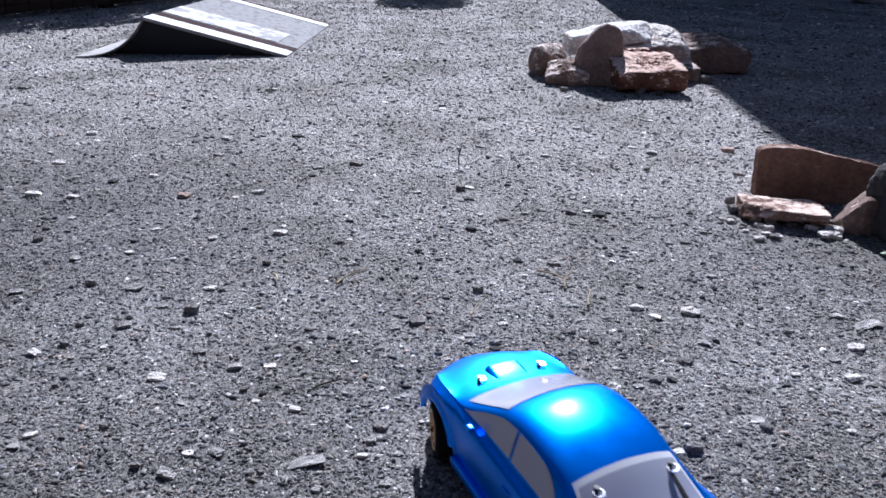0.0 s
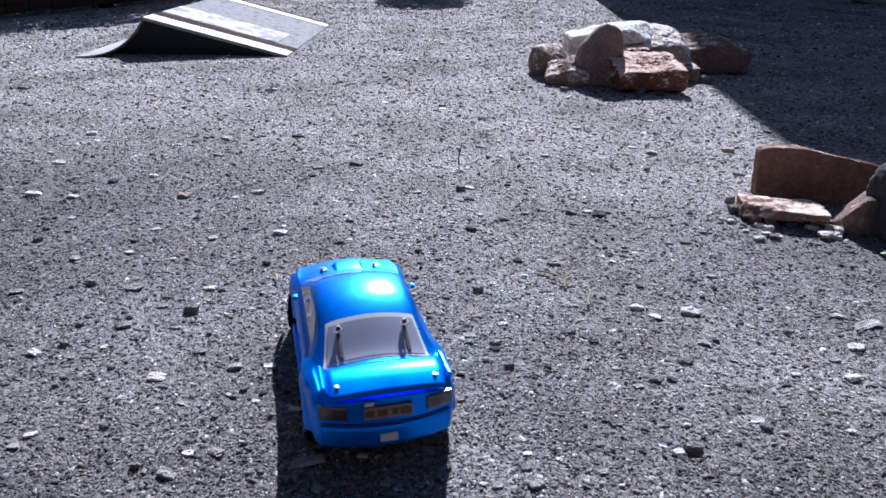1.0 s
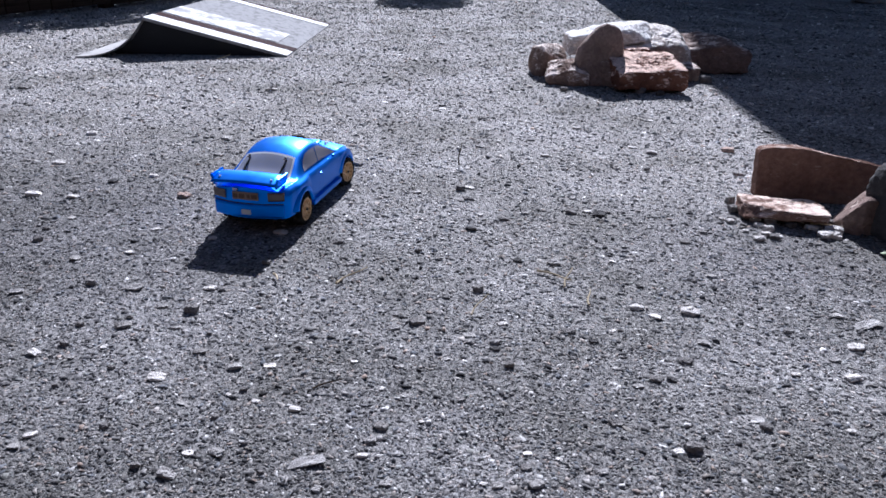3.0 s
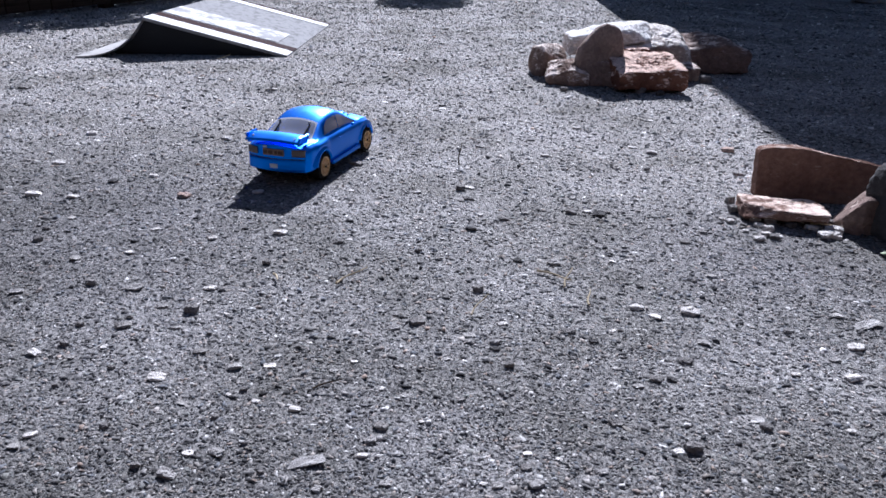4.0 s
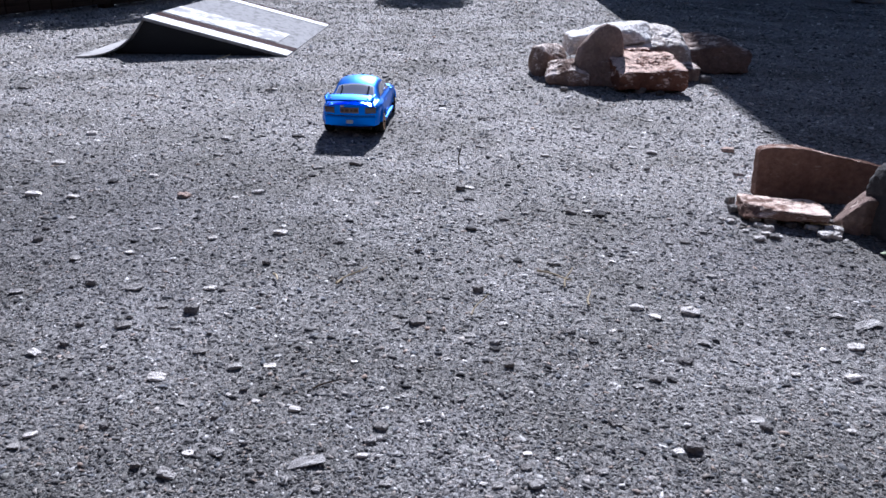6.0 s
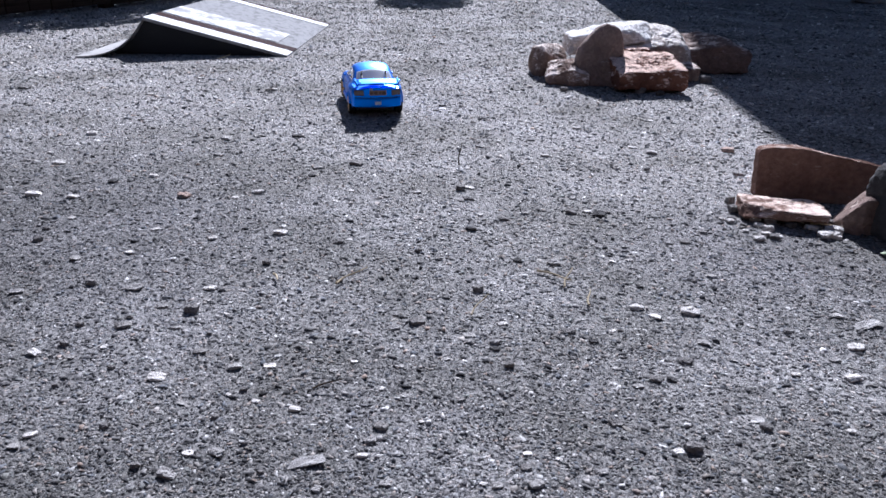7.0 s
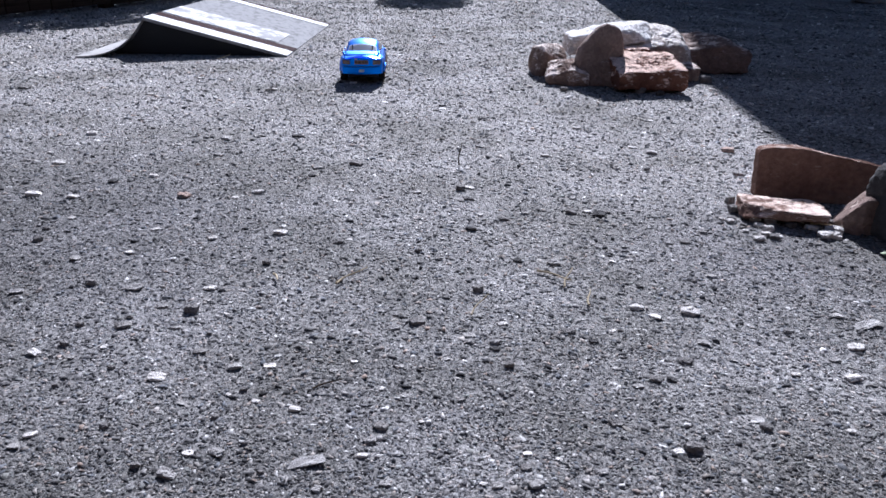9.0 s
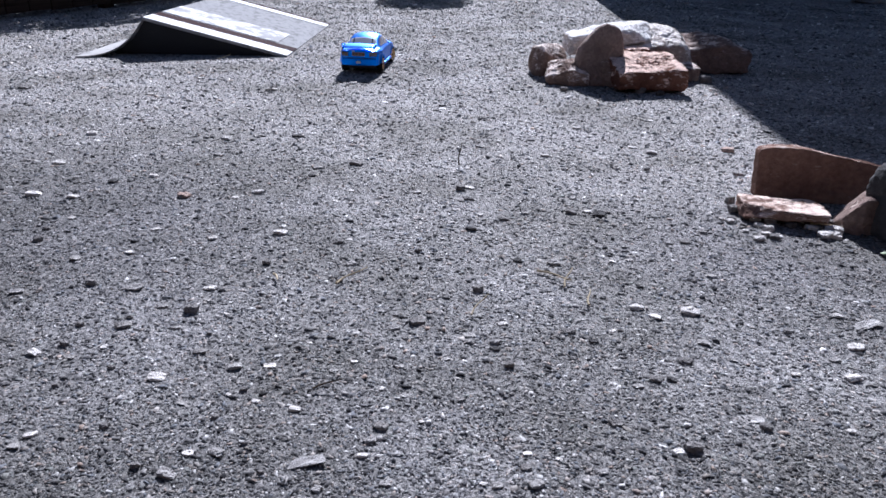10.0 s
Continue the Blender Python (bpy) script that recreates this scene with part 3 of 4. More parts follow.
for k in range(70):
    d = 0.66 + 2.4 * rnd_s.random() ** 1.4
    x, w = rnd_s.uniform(-0.62, 0.5) * d, rnd_s.uniform(0.006, 0.012) * (0.7 + 0.3 * d)
    mat, text = rnd_s.choice(((L, LT), (L, LT), (M_STONE_F, GT), (G, GT)))
    stone(x, d, w * 1.7, w * 1.1, w * 0.32, mat, text, 500 + k)

bm = bmesh.new()
prev = None
for k in range(5):
    s = k / 4
    hw = 0.006 * math.sin(math.pi * (0.12 + 0.82 * s))
    cur = [bm.verts.new((0.04 * (s - 0.5), -hw, 0.003 * s)), bm.verts.new((0.04 * (s - 0.5), 0, 0.001 + 0.006 * s)), bm.verts.new((0.04 * (s - 0.5), hw, 0.003 * s))]
    if prev:
        bm.faces.new((prev[0], cur[0], cur[1], prev[1]))
        bm.faces.new((prev[1], cur[1], cur[2], prev[2]))
    prev = cur
thing("fallen_leaf", bm, M_GREENLEAF, pose(0.866, 1.272, 0.008, 0, 0, 15), "pale green fallen leaf on gravel", "leaf")


def twig(x, y, length, thick, rz, rise, mat, label):
    bm = bmesh.new()
    for k in range(4):
        a, b = k / 4, (k + 1) / 4
        p, q = [Vector((length * (s - 0.5), 0.06 * length * math.sin(5 * s), 0.006 + rise * length * s)) for s in (a, b)]
        way = q - p
        m = Matrix.Translation((p + q) / 2) @ way.to_track_quat("Z", "Y").to_matrix().to_4x4()
        bmesh.ops.create_cone(bm, cap_ends=True, segments=6, radius1=1.5 * thick * (1 - 0.5 * a), radius2=1.5 * thick * (1 - 0.5 * b), depth=way.length * 1.05, matrix=m)
    thing("twig", bm, mat, pose(x, y, ground_height(x, y), 0, 0, rz), label, "twig", "twigs on the gravel")


for x, y, ln, th, rz, rise, mat, text in (
        (-0.16, 1.13, 0.07, 0.0014, 50, 0.1, M_STRAW, "pale dry stalk lying on gravel"), (0.20, 1.15, 0.07, 0.0016, -35, 0.05, M_STRAW, "pale dry stalk lying on gravel"),
        (0.22, 1.13, 0.05, 0.0012, 70, 0.3, M_STRAW, "pale dry stalk lying on gravel"), (0.04, 1.83, 0.05, 0.0014, 85, 0.9, M_BARK, "thin dark twig standing in gravel"),
        (0.06, 1.02, 0.05, 0.0010, 60, 0.3, M_STRAW, "pale dry stalk lying on gravel"), (0.245, 1.06, 0.04, 0.0013, 80, 0.2, M_STRAW, "pale dry stalk lying on gravel"),
        (0.81, 1.41, 0.06, 0.0016, -25, 0.1, M_STRAW, "pale dry stalk lying on gravel"), (-0.29, 1.12, 0.03, 0.0016, -60, 0.1, M_STRAW, "pale dry stalk lying on gravel"),
        (-0.15, 0.80, 0.04, 0.0010, 20, 0.2, M_BARK, "thin dark twig lying on gravel"), (-1.02, 3.36, 0.06, 0.0012, 40, 0.3, M_STRAW, "pale dry stalk lying on gravel")):
    twig(x, y, ln, th, rz, rise, mat, text)


# ================= planting and timber behind =================
def build_deck():
    deck = thing("low_timber_deck", None, None, pose(-2.62, 5.12, 0, 0, 0, 65.4), "dark weathered low timber deck edge", "deck")
    for k in range(18):
        x = -1.50 + k * 0.165
        part("skirt_board", box(0.158, 0.022, 0.335 - 0.006 * (k % 3), x, 0, 0.194, 0.003), M_TIMBER, deck)
    for k in range(2):
        part("deck_board", box(2.98, 0.14, 0.028, -0.095, 0.09 + k * 0.146, 0.376, 0.004), M_TIMBER, deck)
    for x in (-1.5, -0.5, 0.4, 1.28):
        part("post", box(0.08, 0.08, 0.362, x, 0.06, 0.181, 0.004), M_TIMBER, deck)


build_deck()


def shrub(x, y, rx, ry, height, leaves, leaf, seed, label, low=0.1):
    rnd = random.Random(seed)
    ob = thing("shrub", None, None, pose(x, y, 0), label, "shrub")
    bm = bmesh.new()
    tips = []
    for k in range(9):
        a, r = rnd.uniform(0, 6.283), rnd.uniform(0.2, 0.75)
        tip = Vector((rx * r * math.cos(a), ry * r * math.sin(a), height * rnd.uniform(0.55, 0.9)))
        tips.append(tip)
        m = Matrix.Translation(tip / 2) @ tip.to_track_quat("Z", "Y").to_matrix().to_4x4()
        bmesh.ops.create_cone(bm, cap_ends=True, segments=6, radius1=0.016, radius2=0.005, depth=tip.length, matrix=m)
    part("stems", bm, M_BARK, ob, "thin brown woody stems")
    verts, faces = [], []
    for k in range(leaves):
        while True:
            p = Vector((rnd.uniform(-1, 1), rnd.uniform(-1, 1), rnd.uniform(-1, 1)))
            if p.length < 1 and noise.noise(p * 2.3 + Vector((seed, 0, 0))) > -0.12:
                break
        c = Vector((p.x * rx, p.y * ry, low + (p.z * 0.5 + 0.5) * (height - low)))
        q = Euler((rnd.uniform(-0.9, 0.9), rnd.uniform(-0.9, 0.9), rnd.uniform(0, 6.28))).to_matrix()
        s, n = leaf * rnd.uniform(0.6, 1.3), len(verts)
        for u in ((-s, 0, 0), (0, -s * 0.42, s * 0.1), (s, 0, -s * 0.12), (0, s * 0.42, s * 0.1)):
            verts.append(c + q @ Vector(u))
        faces += [(n, n + 1, n + 2), (n, n + 2, n + 3)]
    me = bpy.data.meshes.new("crown")
    me.from_pydata([v[:] for v in verts], [], faces)
    me.materials.append(M_LEAF)
    crown = new("crown", me)
    crown.parent = ob
    return ob


shrub(-2.55, 6.75, 0.85, 0.70, 1.85, 8000, 0.045, 3, "dense dark green shrub behind the ramp", 0.15)
shrub(-4.0, 6.7, 0.8, 0.6, 1.7, 6500, 0.045, 7, "dense dark green shrub behind the deck", 0.15)
shrub(-0.12, 7.5, 0.42, 0.3, 1.15, 2400, 0.04, 5, "sparse young shrub beyond the yard", 0.35)


# ================= toy car =================
WHEEL_R, AXLE, TRACK = 0.0325, 0.1305, 0.0765


def bow(x, y):
    """How far the corners of nose and tail are drawn in."""
    tail = min(max((-0.15 - y) / 0.066, 0), 1)
    nose = min(max((y - 0.14) / 0.066, 0), 1)
    return (0.022 * tail - 0.022 * nose) * (x / 0.09) ** 2


def bowed(x0, x1, y, depth, z, height, seg=14):
    """A bar that follows the bowed tail (y < 0) or nose."""
    bm = bmesh.new()
    rows = []
    out = -1 if y < 0 else 1
    for k in range(seg + 1):
        x = x0 + (x1 - x0) * k / seg
        b = y + bow(x, y)
        h = height / 2
        rows.append([bm.verts.new((x, b + out * d, z + zz)) for d, zz in ((-0.002, h), (depth * 0.75, h), (depth, h * 0.7), (depth, -h * 0.7), (depth * 0.75, -h), (-0.002, -h))])
    for p, q in zip(rows, rows[1:]):
        for k in range(6):
            bm.faces.new((p[k], q[k], q[(k + 1) % 6], p[(k + 1) % 6]))
    bm.faces.new(rows[0])
    bm.faces.new(rows[-1][::-1])
    bmesh.ops.recalc_face_normals(bm, faces=bm.faces[:])
    return bm


class Shell:
    """The lofted body: sections along y, each from the sill over the shoulder to the roof's middle."""
    def __init__(self):
        self.ys = np.linspace(-0.216, 0.206, 142)
        keys = lambda rows: np.interp(self.ys, [r[0] for r in rows], [r[1] for r in rows])
        soft = lambda a, n: a if n == 0 else soft(np.convolve(np.pad(a, 1, "edge"), [0.25, 0.5, 0.25], "valid"), n - 1)
        top = soft(keys([(-0.216, 0.0955), (-0.208, 0.0995), (-0.192, 0.1028), (-0.172, 0.1042), (-0.146, 0.1040), (-0.092, 0.1345), (-0.062, 0.1450), (-0.032, 0.1472), (-0.005, 0.1460), (0.014, 0.1405),
                         (0.088, 0.1040), (0.12, 0.1005), (0.165, 0.092), (0.19, 0.082), (0.202, 0.068), (0.206, 0.056)]), 22)
        wide = soft(keys([(-0.216, 0.0745), (-0.211, 0.080), (-0.20, 0.0835), (-0.165, 0.0855), (-0.15, 0.0875), (-0.11, 0.0875), (-0.085, 0.0835), (0.085, 0.0830),
                          (0.105, 0.0842), (0.145, 0.0830), (0.172, 0.0775), (0.192, 0.068), (0.202, 0.058), (0.206, 0.050)]), 3)
        belt = soft(keys([(-0.216, 0.086), (-0.19, 0.0905), (-0.12, 0.0915), (0.0, 0.0895), (0.12, 0.0880), (0.17, 0.080), (0.2, 0.06), (0.206, 0.05)]), 3)
        head = soft(keys([(-0.216, 0.060), (-0.20, 0.067), (-0.15, 0.068), (-0.092, 0.0575), (-0.02, 0.058), (0.014, 0.058), (0.088, 0.070), (0.13, 0.070), (0.19, 0.060), (0.206, 0.045)]), 3)
        sill = np.full_like(self.ys, 0.026)
        sill = np.where(self.ys < -0.165, 0.036, sill)
        for c in (-AXLE, AXLE):
            t = 0.0395 ** 2 - (self.ys - c) ** 2
            sill = np.where(t > 0, np.maximum(sill, WHEEL_R + np.sqrt(np.maximum(t, 0))), sill)
        self.nv = 46
        self.v = np.linspace(0, 1, self.nv)
        pts = np.empty((len(self.ys), self.nv, 3))
        for i, y in enumerate(self.ys):
            t, w, b, hd, s = top[i], wide[i], belt[i], head[i], sill[i]
            cabin = min(max((t - b - 0.008) / 0.03, 0), 1)
            vk = [0, 0.12, 0.24, 0.36, 0.44, 0.50, 0.56, 0.74, 0.79, 0.86, 0.93, 1.0]
            xk = [w * 0.965, w * 0.985, w, w * 0.995, w * 0.965, w * 0.90, w * (0.87 - 0.01 * cabin), hd + 0.004, hd - 0.003, hd * 0.75, hd * 0.38, 0]
            low = s + (b - s) * 0.3
            zk = [s, low, s + (b - s) * 0.62, s + (b - s) * 0.84, b, b + 0.0035, b + 0.006, t - 0.0110, t - 0.0070, t - 0.0030, t + 0.0006, t + 0.0018]
            zk = list(np.maximum.accumulate(zk))
            pts[i, :, 0] = soft(np.interp(self.v, vk, xk), 4)
            pts[i, :, 2] = soft(np.interp(self.v, vk, zk), 4)
            pts[i, -1, 0], pts[i, 0, 2] = 0, s
            pts[i, 0, 0] = w * 0.965
            pts[i, :, 1] = y + bow(pts[i, :, 0], y)
        self.pts = pts

    def at(self, y, v):
        i = min(max((y - self.ys[0]) / (self.ys[1] - self.ys[0]), 0), len(self.ys) - 1.001)
        j = min(max(v * (self.nv - 1), 0), self.nv - 1.001)
        a, b = int(i), int(j)
        p, q = i - a, j - b
        g = self.pts
        return Vector((1 - p) * (1 - q) * g[a, b] + p * (1 - q) * g[a + 1, b] + (1 - p) * q * g[a, b + 1] + p * q * g[a + 1, b + 1])

    def normal(self, y, v):
        du = self.at(min(y + 0.003, 0.2), v) - self.at(max(y - 0.003, -0.215), v)
        dv = self.at(y, min(v + 0.03, 1.0)) - self.at(y, max(v - 0.03, 0.0))
        n = du.cross(dv).normalized()
        return n if n.dot(Vector((1, 0, 1))) > 0 else -n

    def bmesh(self):
        bm = bmesh.new()
        rows = []
        for i in range(len(self.ys)):
            half = [bm.verts.new(p) for p in self.pts[i]]
            other = [bm.verts.new((-p[0], p[1], p[2])) for p in self.pts[i][:-1]]
            rows.append(half + other[::-1])
        for p, q in zip(rows, rows[1:]):
            for k in range(len(p) - 1):
                bm.faces.new((p[k], q[k], q[k + 1], p[k + 1]))
        for i in (0, len(self.ys) - 1):
            last = None
            n = 2 * self.nv - 1
            for j in range(self.nv - 1):
                p = self.pts[i][j]
                a, b = rows[i][j], rows[i][n - 1 - j]
                cur = [a] + [bm.verts.new((p[0] * (1 - k / 6), self.ys[i] + bow(p[0] * (1 - k / 6), self.ys[i]), p[2])) for k in range(1, 12)] + [b]
                if last:
                    for k in range(12):
                        bm.faces.new((last[k], last[k + 1], cur[k + 1], cur[k]))
                last = cur
            tip = rows[i][self.nv - 1]
            for k in range(12):
                bm.faces.new((last[k], last[k + 1], tip))
        bmesh.ops.recalc_face_normals(bm, faces=bm.faces[:])
        return bm

    def side_pane(self, y0, y1, low, high, lift, side, nose, nu=18, nv=8):
        """A side window between two stations; its end at y0 (rear) or y1 (front, if nose) is drawn to a rounded tip."""
        bm = bmesh.new()
        rows = []
        for i in range(nu + 1):
            u = i / nu
            y = y0 + (y1 - y0) * u
            tip = u if not nose else 1 - u
            full = max(1 - (1 - min(tip / 0.45, 1)) ** 2, 0) ** 0.6
            full = 0.04 + 0.96 * full
            row = []
            for j in range(nv + 1):
                v = low + (high - low) * full * j / nv
                p = self.at(y, v) + self.normal(y, v) * lift
                row.append(bm.verts.new((p.x * side, p.y, p.z)))
            rows.append(row)
        for a, b in zip(rows, rows[1:]):
            for k in range(nv):
                bm.faces.new((a[k], b[k], b[k + 1], a[k + 1]))
        bmesh.ops.recalc_face_normals(bm, faces=bm.faces[:])
        return bm

    def patch(self, corners, lift, side, nu=10, nv=8, across=False):
        """A sheet on the body: corners (y, v) in order low-rear, low-front, high-front, high-rear. across: over both sides."""
        bm = bmesh.new()
        c = [Vector(k) for k in corners]
        grid = []
        for j in range(nv + 1):
            row = []
            for i in range(nu + 1):
                s, t = i / nu, j / nv
                q = (c[0].lerp(c[1], s)).lerp(c[3].lerp(c[2], s), t)
                p = self.at(q.x, q.y) + self.normal(q.x, q.y) * lift
                row.append(p)
            grid.append(row)
        if across:
            grid = grid + [[Vector((-p.x, p.y, p.z)) for p in row] for row in grid[::-1][1:]]
        vs = [[bm.verts.new((p.x * side, p.y, p.z)) for p in row] for row in grid]
        for a, b in zip(vs, vs[1:]):
            for k in range(len(a) - 1):
                bm.faces.new((a[k], a[k + 1], b[k + 1], b[k]))
        bmesh.ops.recalc_face_normals(bm, faces=bm.faces[:])
        return bm


def build_wheel(car, x, y):
    side = 1 if x > 0 else -1
    w = 0.0125
    tyre = lathe([(-w, 0.0235), (-w, 0.029), (-w * 0.8, 0.0318), (-w * 0.4, WHEEL_R), (w * 0.4, WHEEL_R), (w * 0.8, 0.0318), (w, 0.029), (w, 0.0235), (w * 0.5, 0.0225), (-w * 0.5, 0.0225), (-w, 0.0235)], 48)
    # tread blocks
    for k in range(36):
        a = 2 * math.pi * k / 36
        for off in (-0.0062, 0.0062):
            bmesh.ops.create_cube(tyre, size=1, matrix=Matrix.Rotation(a + (0.06 if off > 0 else 0), 4, "X") @ Matrix.Translation((off, 0, WHEEL_R)) @ Matrix.Diagonal((0.009, 0.0036, 0.0018, 1)))
    wheel = part("wheel", tyre, M_TYRE, car, "black rubber tyre with dust on the tread", False)
    wheel.matrix_basis = Matrix.Translation((x, y, WHEEL_R))
    rim = lathe([(side * 0.003, 0.0228), (side * 0.0118, 0.0243), (side * 0.0128, 0.0238), (side * 0.0122, 0.0212), (side * 0.0085, 0.0204), (side * 0.004, 0.0195)], 40)
    for k in range(12):
        m = Matrix.Rotation(2 * math.pi * k / 12, 4, "X") @ Matrix.Translation((side * 0.0085, 0, 0.0135)) @ Matrix.Rotation(side * 0.12, 4, "Y") @ Matrix.Diagonal((0.0035, 0.0038, 0.0165, 1))
        bmesh.ops.create_cube(rim, size=1, matrix=m)
    bmesh.ops.create_cone(rim, cap_ends=True, segments=20, radius1=0.0062, radius2=0.0052, depth=0.006, matrix=Matrix.Translation((side * 0.009, 0, 0)) @ Matrix.Rotation(side * math.pi / 2, 4, "Y"))
    part("rim", rim, M_RIM, wheel, "gold twelve-spoke plastic rim")
    part("brake_disc", rod(0.019, 0.002, Matrix.Translation((side * 0.002, 0, 0)) @ Matrix.Rotation(math.pi / 2, 4, "Y"), 24), M_CHASSIS, wheel)
    part("wheel_nut", rod(0.003, 0.005, Matrix.Translation((side * 0.0125, 0, 0)) @ Matrix.Rotation(math.pi / 2, 4, "Y"), 6), M_STRAP, wheel)
    return wheel


# section of the wing: a blade that falls to a lip behind
WING = ((0.024, -0.0010), (0.014, 0.0026), (0.001, 0.0030), (-0.012, 0.0006), (-0.024, -0.0042), (-0.0305, -0.0066), (-0.0300, -0.0092), (-0.012, -0.0036), (0.014, -0.0030))


def build_car():
    car = thing("toy_car", None, None, Matrix(), "glossy blue remote-control rally car with gold wheels", "toy car")
    shell = Shell()
    body = part("body", shell.bmesh(), M_PAINT, car, "", True)
    # chassis
    part("chassis", box(0.112, 0.34, 0.016, 0, 0, 0.024, 0.004), M_CHASSIS, car, "black plastic chassis tray")
    for y in (-AXLE, AXLE):
        part("axle", rod(0.004, 0.15, Matrix.Translation((0, y, WHEEL_R)) @ Matrix.Rotation(math.pi / 2, 4, "Y"), 10), M_CHASSIS, car)
    part("bumper_foam", box(0.13, 0.03, 0.022, 0, 0.182, 0.033, 0.006), M_CHASSIS, car)
    # glass
    part("rear_window_border", shell.patch([(-0.147, 0.795), (-0.0915, 0.795), (-0.0915, 1.0), (-0.147, 1.0)], 0.0007, 1, across=True), M_CLEAR, body, "pale clear border of the rear window", True)
    part("rear_window", shell.patch([(-0.144, 0.815), (-0.0975, 0.815), (-0.0975, 1.0), (-0.144, 1.0)], 0.0014, 1, across=True), M_GLASS, body, "grey smoked rear window", True)
    part("windscreen", shell.patch([(0.084, 0.79), (0.0185, 0.79), (0.0185, 1.0), (0.084, 1.0)], 0.0009, 1, across=True), M_GLASS, body, "grey smoked windscreen", True)
    for side in (-1, 1):
        part("side_window", shell.side_pane(-0.094, -0.0185, 0.575, 0.725, 0.0009, side, False), M_GLASS, body, "grey smoked side window", True)
        part("side_window", shell.side_pane(-0.0145, 0.080, 0.575, 0.725, 0.0009, side, True), M_GLASS, body, "grey smoked side window", True)
        # sill skirt and flares
        part("side_skirt", box(0.010, 0.165, 0.012, side * 0.0830, 0, 0.029, 0.003), M_PAINT, body)
        for c in (-AXLE, AXLE):
            bm = bmesh.new()
            rows = []
            flare = 0.0905 if c < 0 else 0.0862
            for k in range(15):
                a = math.radians(12 + k * 156 / 14)
                rows.append([bm.verts.new((side * xx, c + r * math.cos(a), WHEEL_R + r * math.sin(a))) for xx, r in ((0.0800, 0.0385), (flare, 0.0390), (flare - 0.0006, 0.0425), (flare - 0.0034, 0.0475), (0.0815, 0.0545))])
            for p, q in zip(rows, rows[1:]):
                for k in range(4):
                    bm.faces.new((p[k], q[k], q[k + 1], p[k + 1]))
            bmesh.ops.recalc_face_normals(bm, faces=bm.faces[:])
            part("wheel_arch", bm, M_PAINT, body, "bulging blue wheel arch", True)
        part("door_mirror", box(0.007, 0.008, 0.006, side * 0.0830, 0.046, 0.0965, 0.002), M_PAINT, body)
        part("door_handle", box(0.0015, 0.012, 0.003, side * 0.0836, -0.03, 0.079, 0.0006), M_PAINT, body)
        # lamps
        part("tail_lamp", bowed(side * 0.045, side * 0.0750, -0.2160, 0.0022, 0.0815, 0.0170, 8), M_LAMP, body, "smoked brown tail lamp")
        part("headlamp", bowed(side * 0.026, side * 0.050, 0.2050, 0.0022, 0.0495, 0.009, 8), M_CLEAR, body, "pale headlamp")
        # body clips
        y, z = 0.1124, 0.1015
        part("body_post", rod(0.0024, 0.010, Matrix.Translation((side * 0.039, y, z - 0.001)), 10), M_STRAP, body)
        bm = lathe([(-0.0006, 0.0048), (0.0006, 0.0052), (0.0006, 0.0030), (-0.0006, 0.0032), (-0.0006, 0.0048)], 16)
        bmesh.ops.rotate(bm, verts=bm.verts[:], matrix=Matrix.Rotation(math.pi / 2, 3, "Y"))
        bmesh.ops.translate(bm, verts=bm.verts[:], vec=(side * 0.039 + 0.003, y, z + 0.0022))
        part("body_clip", bm, M_CLIP, body, "bent steel body clip")
        y, z = -0.108, 0.122
        part("body_post", rod(0.0026, 0.014, Matrix.Translation((side * 0.040, y, z + 0.004)), 10), M_STRAP, body)
        bm = lathe([(-0.0006, 0.0052), (0.0006, 0.0056), (0.0006, 0.0032), (-0.0006, 0.0034), (-0.0006, 0.0052)], 16)
        bmesh.ops.rotate(bm, verts=bm.verts[:], matrix=Matrix.Rotation(math.pi / 2 - 0.25, 3, "Y"))
        bmesh.ops.translate(bm, verts=bm.verts[:], vec=(side * 0.040, y - 0.004, z + 0.0075))
        part("body_clip", bm, M_CLIP, body, "bent steel body clip")
        part("strap", box(0.0042, 0.034, 0.0015, side * 0.040, -0.126, 0.1155, 0.0005, Matrix.Rotation(0.44, 4, "X")), M_STRAP, body, "black strap on the rear window")
        # wing stands and end plates
        part("end_plate", box(0.005, 0.046, 0.022, side * 0.0670, -0.193, 0.1110, 0.0018, Matrix.Rotation(side * 0.28, 4, "Y")), M_PAINT, body)
        part("wing_screw", rod(0.0024, 0.003, Matrix.Translation((side * 0.054, -0.209, 0.1165)), 8), M_CLIP, body, "small steel screw")
    # wing
    bm = bmesh.new()
    rows = []
    for k in range(13):
        s = k / 6 - 1
        x = 0.0680 * s
        arch = 0.0025 * (1 - s * s)
        rows.append([bm.verts.new((x, -0.194 + yy, 0.1165 + arch + zz)) for yy, zz in WING])
    for p, q in zip(rows, rows[1:]):
        for k in range(len(WING)):
            bm.faces.new((p[k], q[k], q[(k + 1) % len(WING)], p[(k + 1) % len(WING)]))
    bm.faces.new(rows[0])
    bm.faces.new(rows[-1][::-1])
    bmesh.ops.recalc_face_normals(bm, faces=bm.faces[:])
    part("rear_wing", bm, M_PAINT, body, "raised blue rear wing", True)
    # bonnet scoop
    bm = bmesh.new()
    bmesh.ops.create_cube(bm, size=1, matrix=Matrix.Translation((0, 0.113, 0.0990)) @ Matrix.Diagonal((0.050, 0.044, 0.012, 1)))
    for v in bm.verts:
        if v.co.y < 0.112:
            v.co.z -= 0.002 if v.co.z > 0.0990 else 0
            v.co.x *= 1.1
        if v.co.z > 0.0990:
            v.co.x *= 0.78
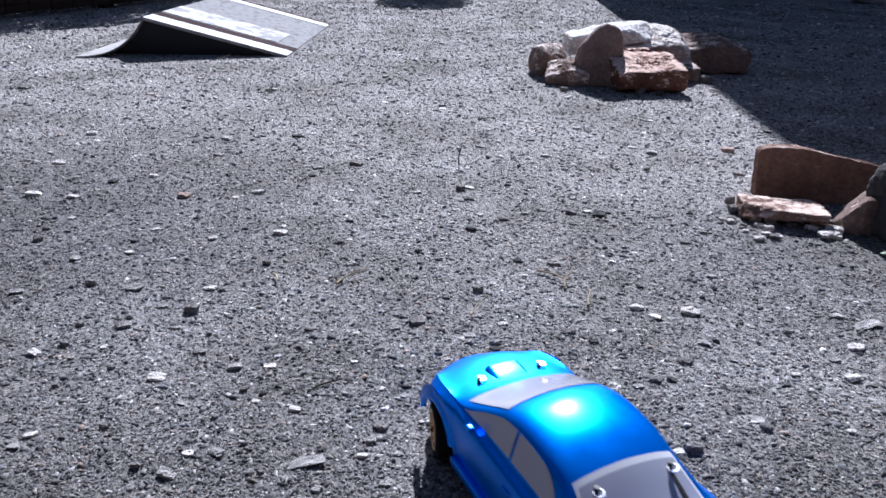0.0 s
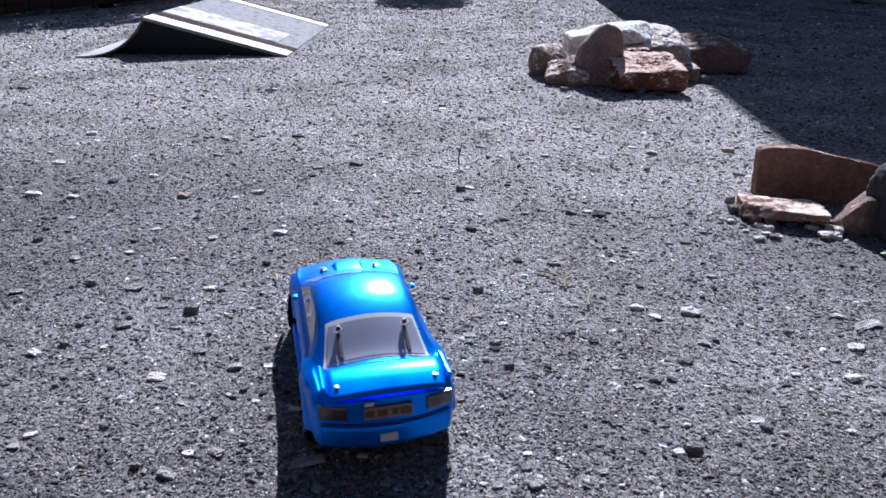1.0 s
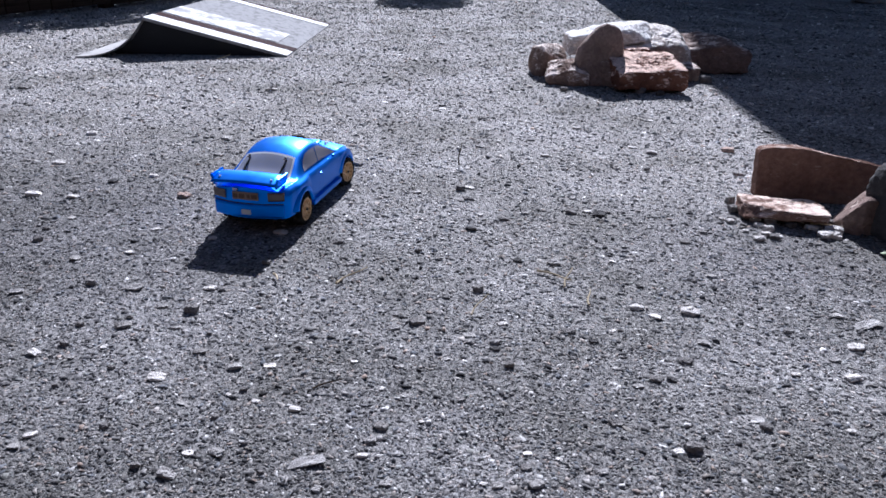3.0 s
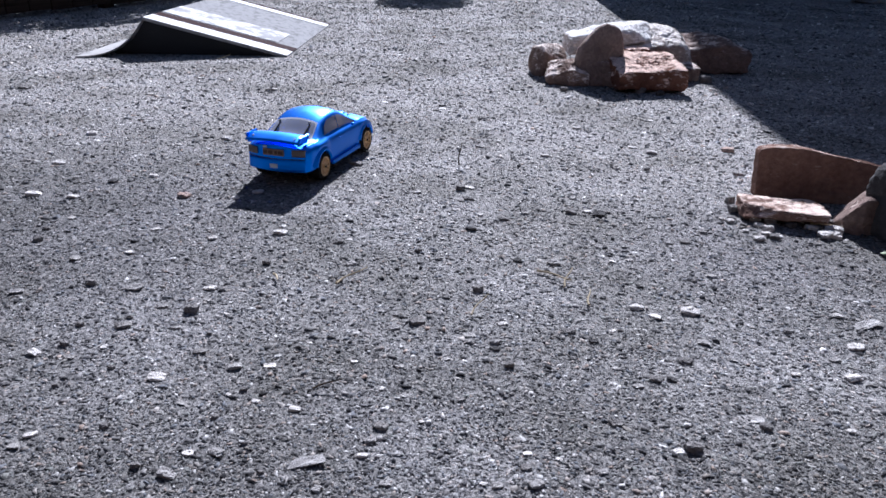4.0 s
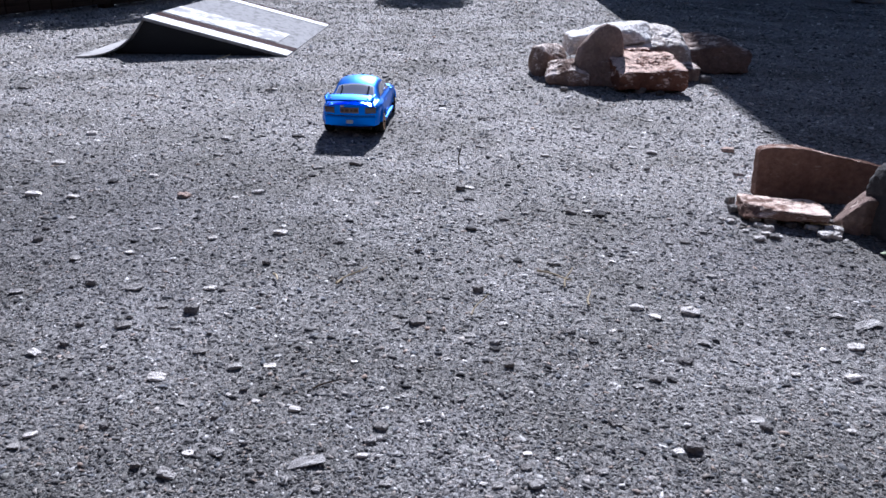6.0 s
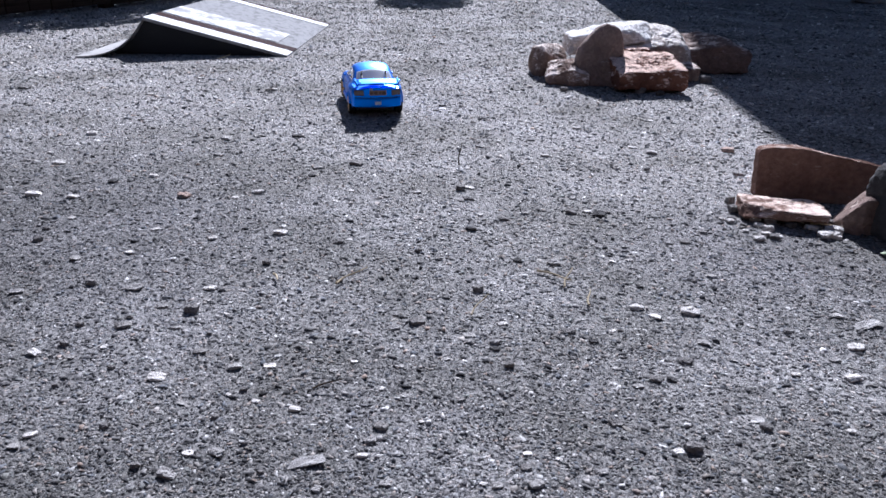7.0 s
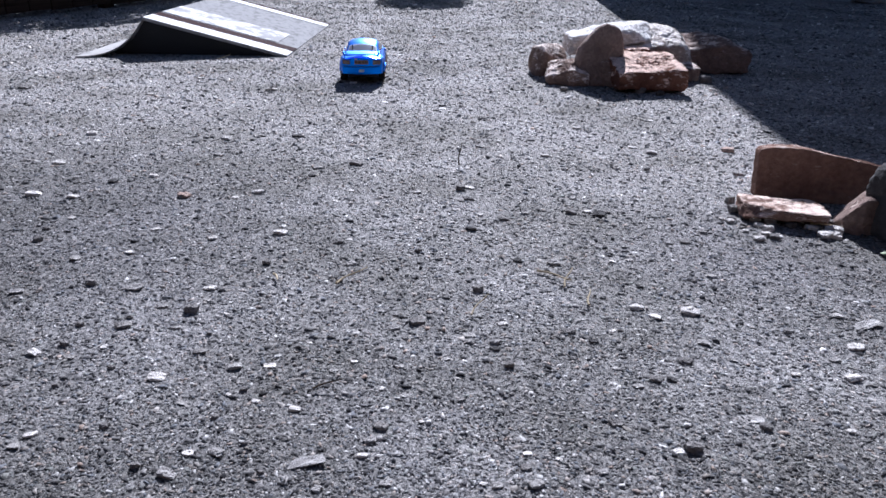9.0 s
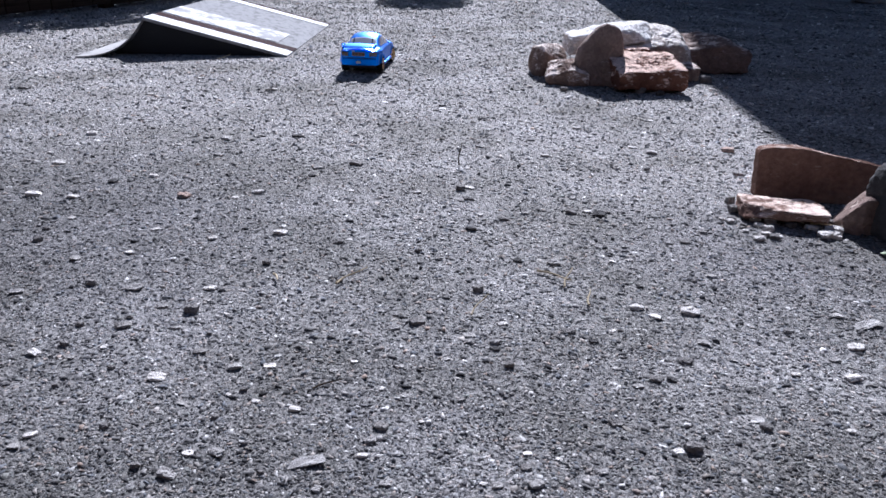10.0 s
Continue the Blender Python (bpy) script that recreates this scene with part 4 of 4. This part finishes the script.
    bmesh.ops.bevel(bm, geom=bm.edges[:], offset=0.005, segments=4, affect="EDGES", profile=0.5)
    part("bonnet_scoop", bm, M_PAINT, body, "raised blue air scoop", True)
    # tail: plate, marks, badge, label, bumper lip
    plate = part("plate_panel", box(0.054, 0.003, 0.0155, 0, -0.2172, 0.0825, 0.001), M_PLATE, body, "orange-brown plate panel with dark marks")
    for k, (x, w) in enumerate(((-0.021, 0.010), (-0.007, 0.011), (0.007, 0.006), (0.019, 0.012))):
        part("mark", box(w, 0.001, 0.008, x, -0.2190, 0.0825), M_BAR, plate)
    part("badge", box(0.010, 0.002, 0.005, -0.021, -0.2172, 0.0945, 0.0008), M_LABEL, body, "small pale badge")
    part("label_panel", box(0.020, 0.002, 0.0105, 0, -0.2200, 0.0500, 0.0008), M_LABEL, body, "small pale blue-white label")
    part("rear_bumper", bowed(-0.0735, 0.0735, -0.2160, 0.0035, 0.0510, 0.026), M_PAINT, body)
    part("bumper_groove", bowed(-0.073, 0.073, -0.2160, 0.0008, 0.0665, 0.002), M_STRAP, body)
    part("front_bumper", bowed(-0.05, 0.05, 0.2050, 0.004, 0.0345, 0.014), M_PAINT, body)
    wheels = [build_wheel(car, sx * (TRACK if sy < 0 else TRACK - 0.0025), sy * AXLE) for sy in (1, -1) for sx in (-1, 1)]
    return car, wheels


CAR, WHEELS = build_car()

# ================= what moves =================
# seconds, x, y, heading clockwise from +y
DRIVE = [(0.0, 0.126, 0.591, -24.8), (0.5, 0.007, 0.734, -20.2), (1.0, -0.112, 0.853, -14.9), (1.5, -0.195, 1.020, -5.2), (2.0, -0.259, 1.180, 3.0), (2.5, -0.316, 1.373, 8.0),
         (2.7, -0.328, 1.436, 9.6), (3.2, -0.346, 1.592, 13.8), (3.8, -0.341, 1.766, 16.6), (4.0, -0.336, 1.826, 17.4), (4.5, -0.315, 1.980, 17.2), (5.0, -0.297, 2.096, 14.2), (5.5, -0.272, 2.166, 10.8),
         (5.7, -0.270, 2.203, 8.4), (6.2, -0.262, 2.312, 0.0), (6.8, -0.260, 2.445, -9.5), (7.0, -0.265, 2.512, -12.5), (7.5, -0.286, 2.680, -15.5), (8.0, -0.311, 2.800, -15.5), (8.5, -0.338, 2.960, -11.5),
         (9.0, -0.346, 3.083, -3.0), (9.5, -0.353, 3.175, 1.5), (10.0, -0.348, 3.280, 5.6)]


def motions():
    walk(CAR, [(t, pose(x, y, 0.001, 0, 0, -h)) for t, x, y, h in DRIVE])
    ts = [r[0] for r in DRIVE]
    run = [0.0]
    for a, b in zip(DRIVE, DRIVE[1:]):
        run.append(run[-1] + math.hypot(b[1] - a[1], b[2] - a[2]))
    for k, w in enumerate(WHEELS):
        home = w.matrix_basis.translation.copy()
        rows = []
        for i in range(151):
            t = i / 15
            turn = np.interp(t, ts, run) / WHEEL_R
            steer = np.interp(t, [0, 0.8, 1.6, 2.6, 3.6, 4.4, 5.5, 6.6, 7.6, 8.2, 10], [16, 15, 13, 12, 8, -3, -10, -12, -2, 9, 12]) if k < 2 else 0.0
            rows.append((t, Matrix.Translation(home) @ Matrix.Rotation(-radians(float(steer)), 4, "Z") @ Matrix.Rotation(-float(turn), 4, "X")))
        walk(w, rows)


motions()
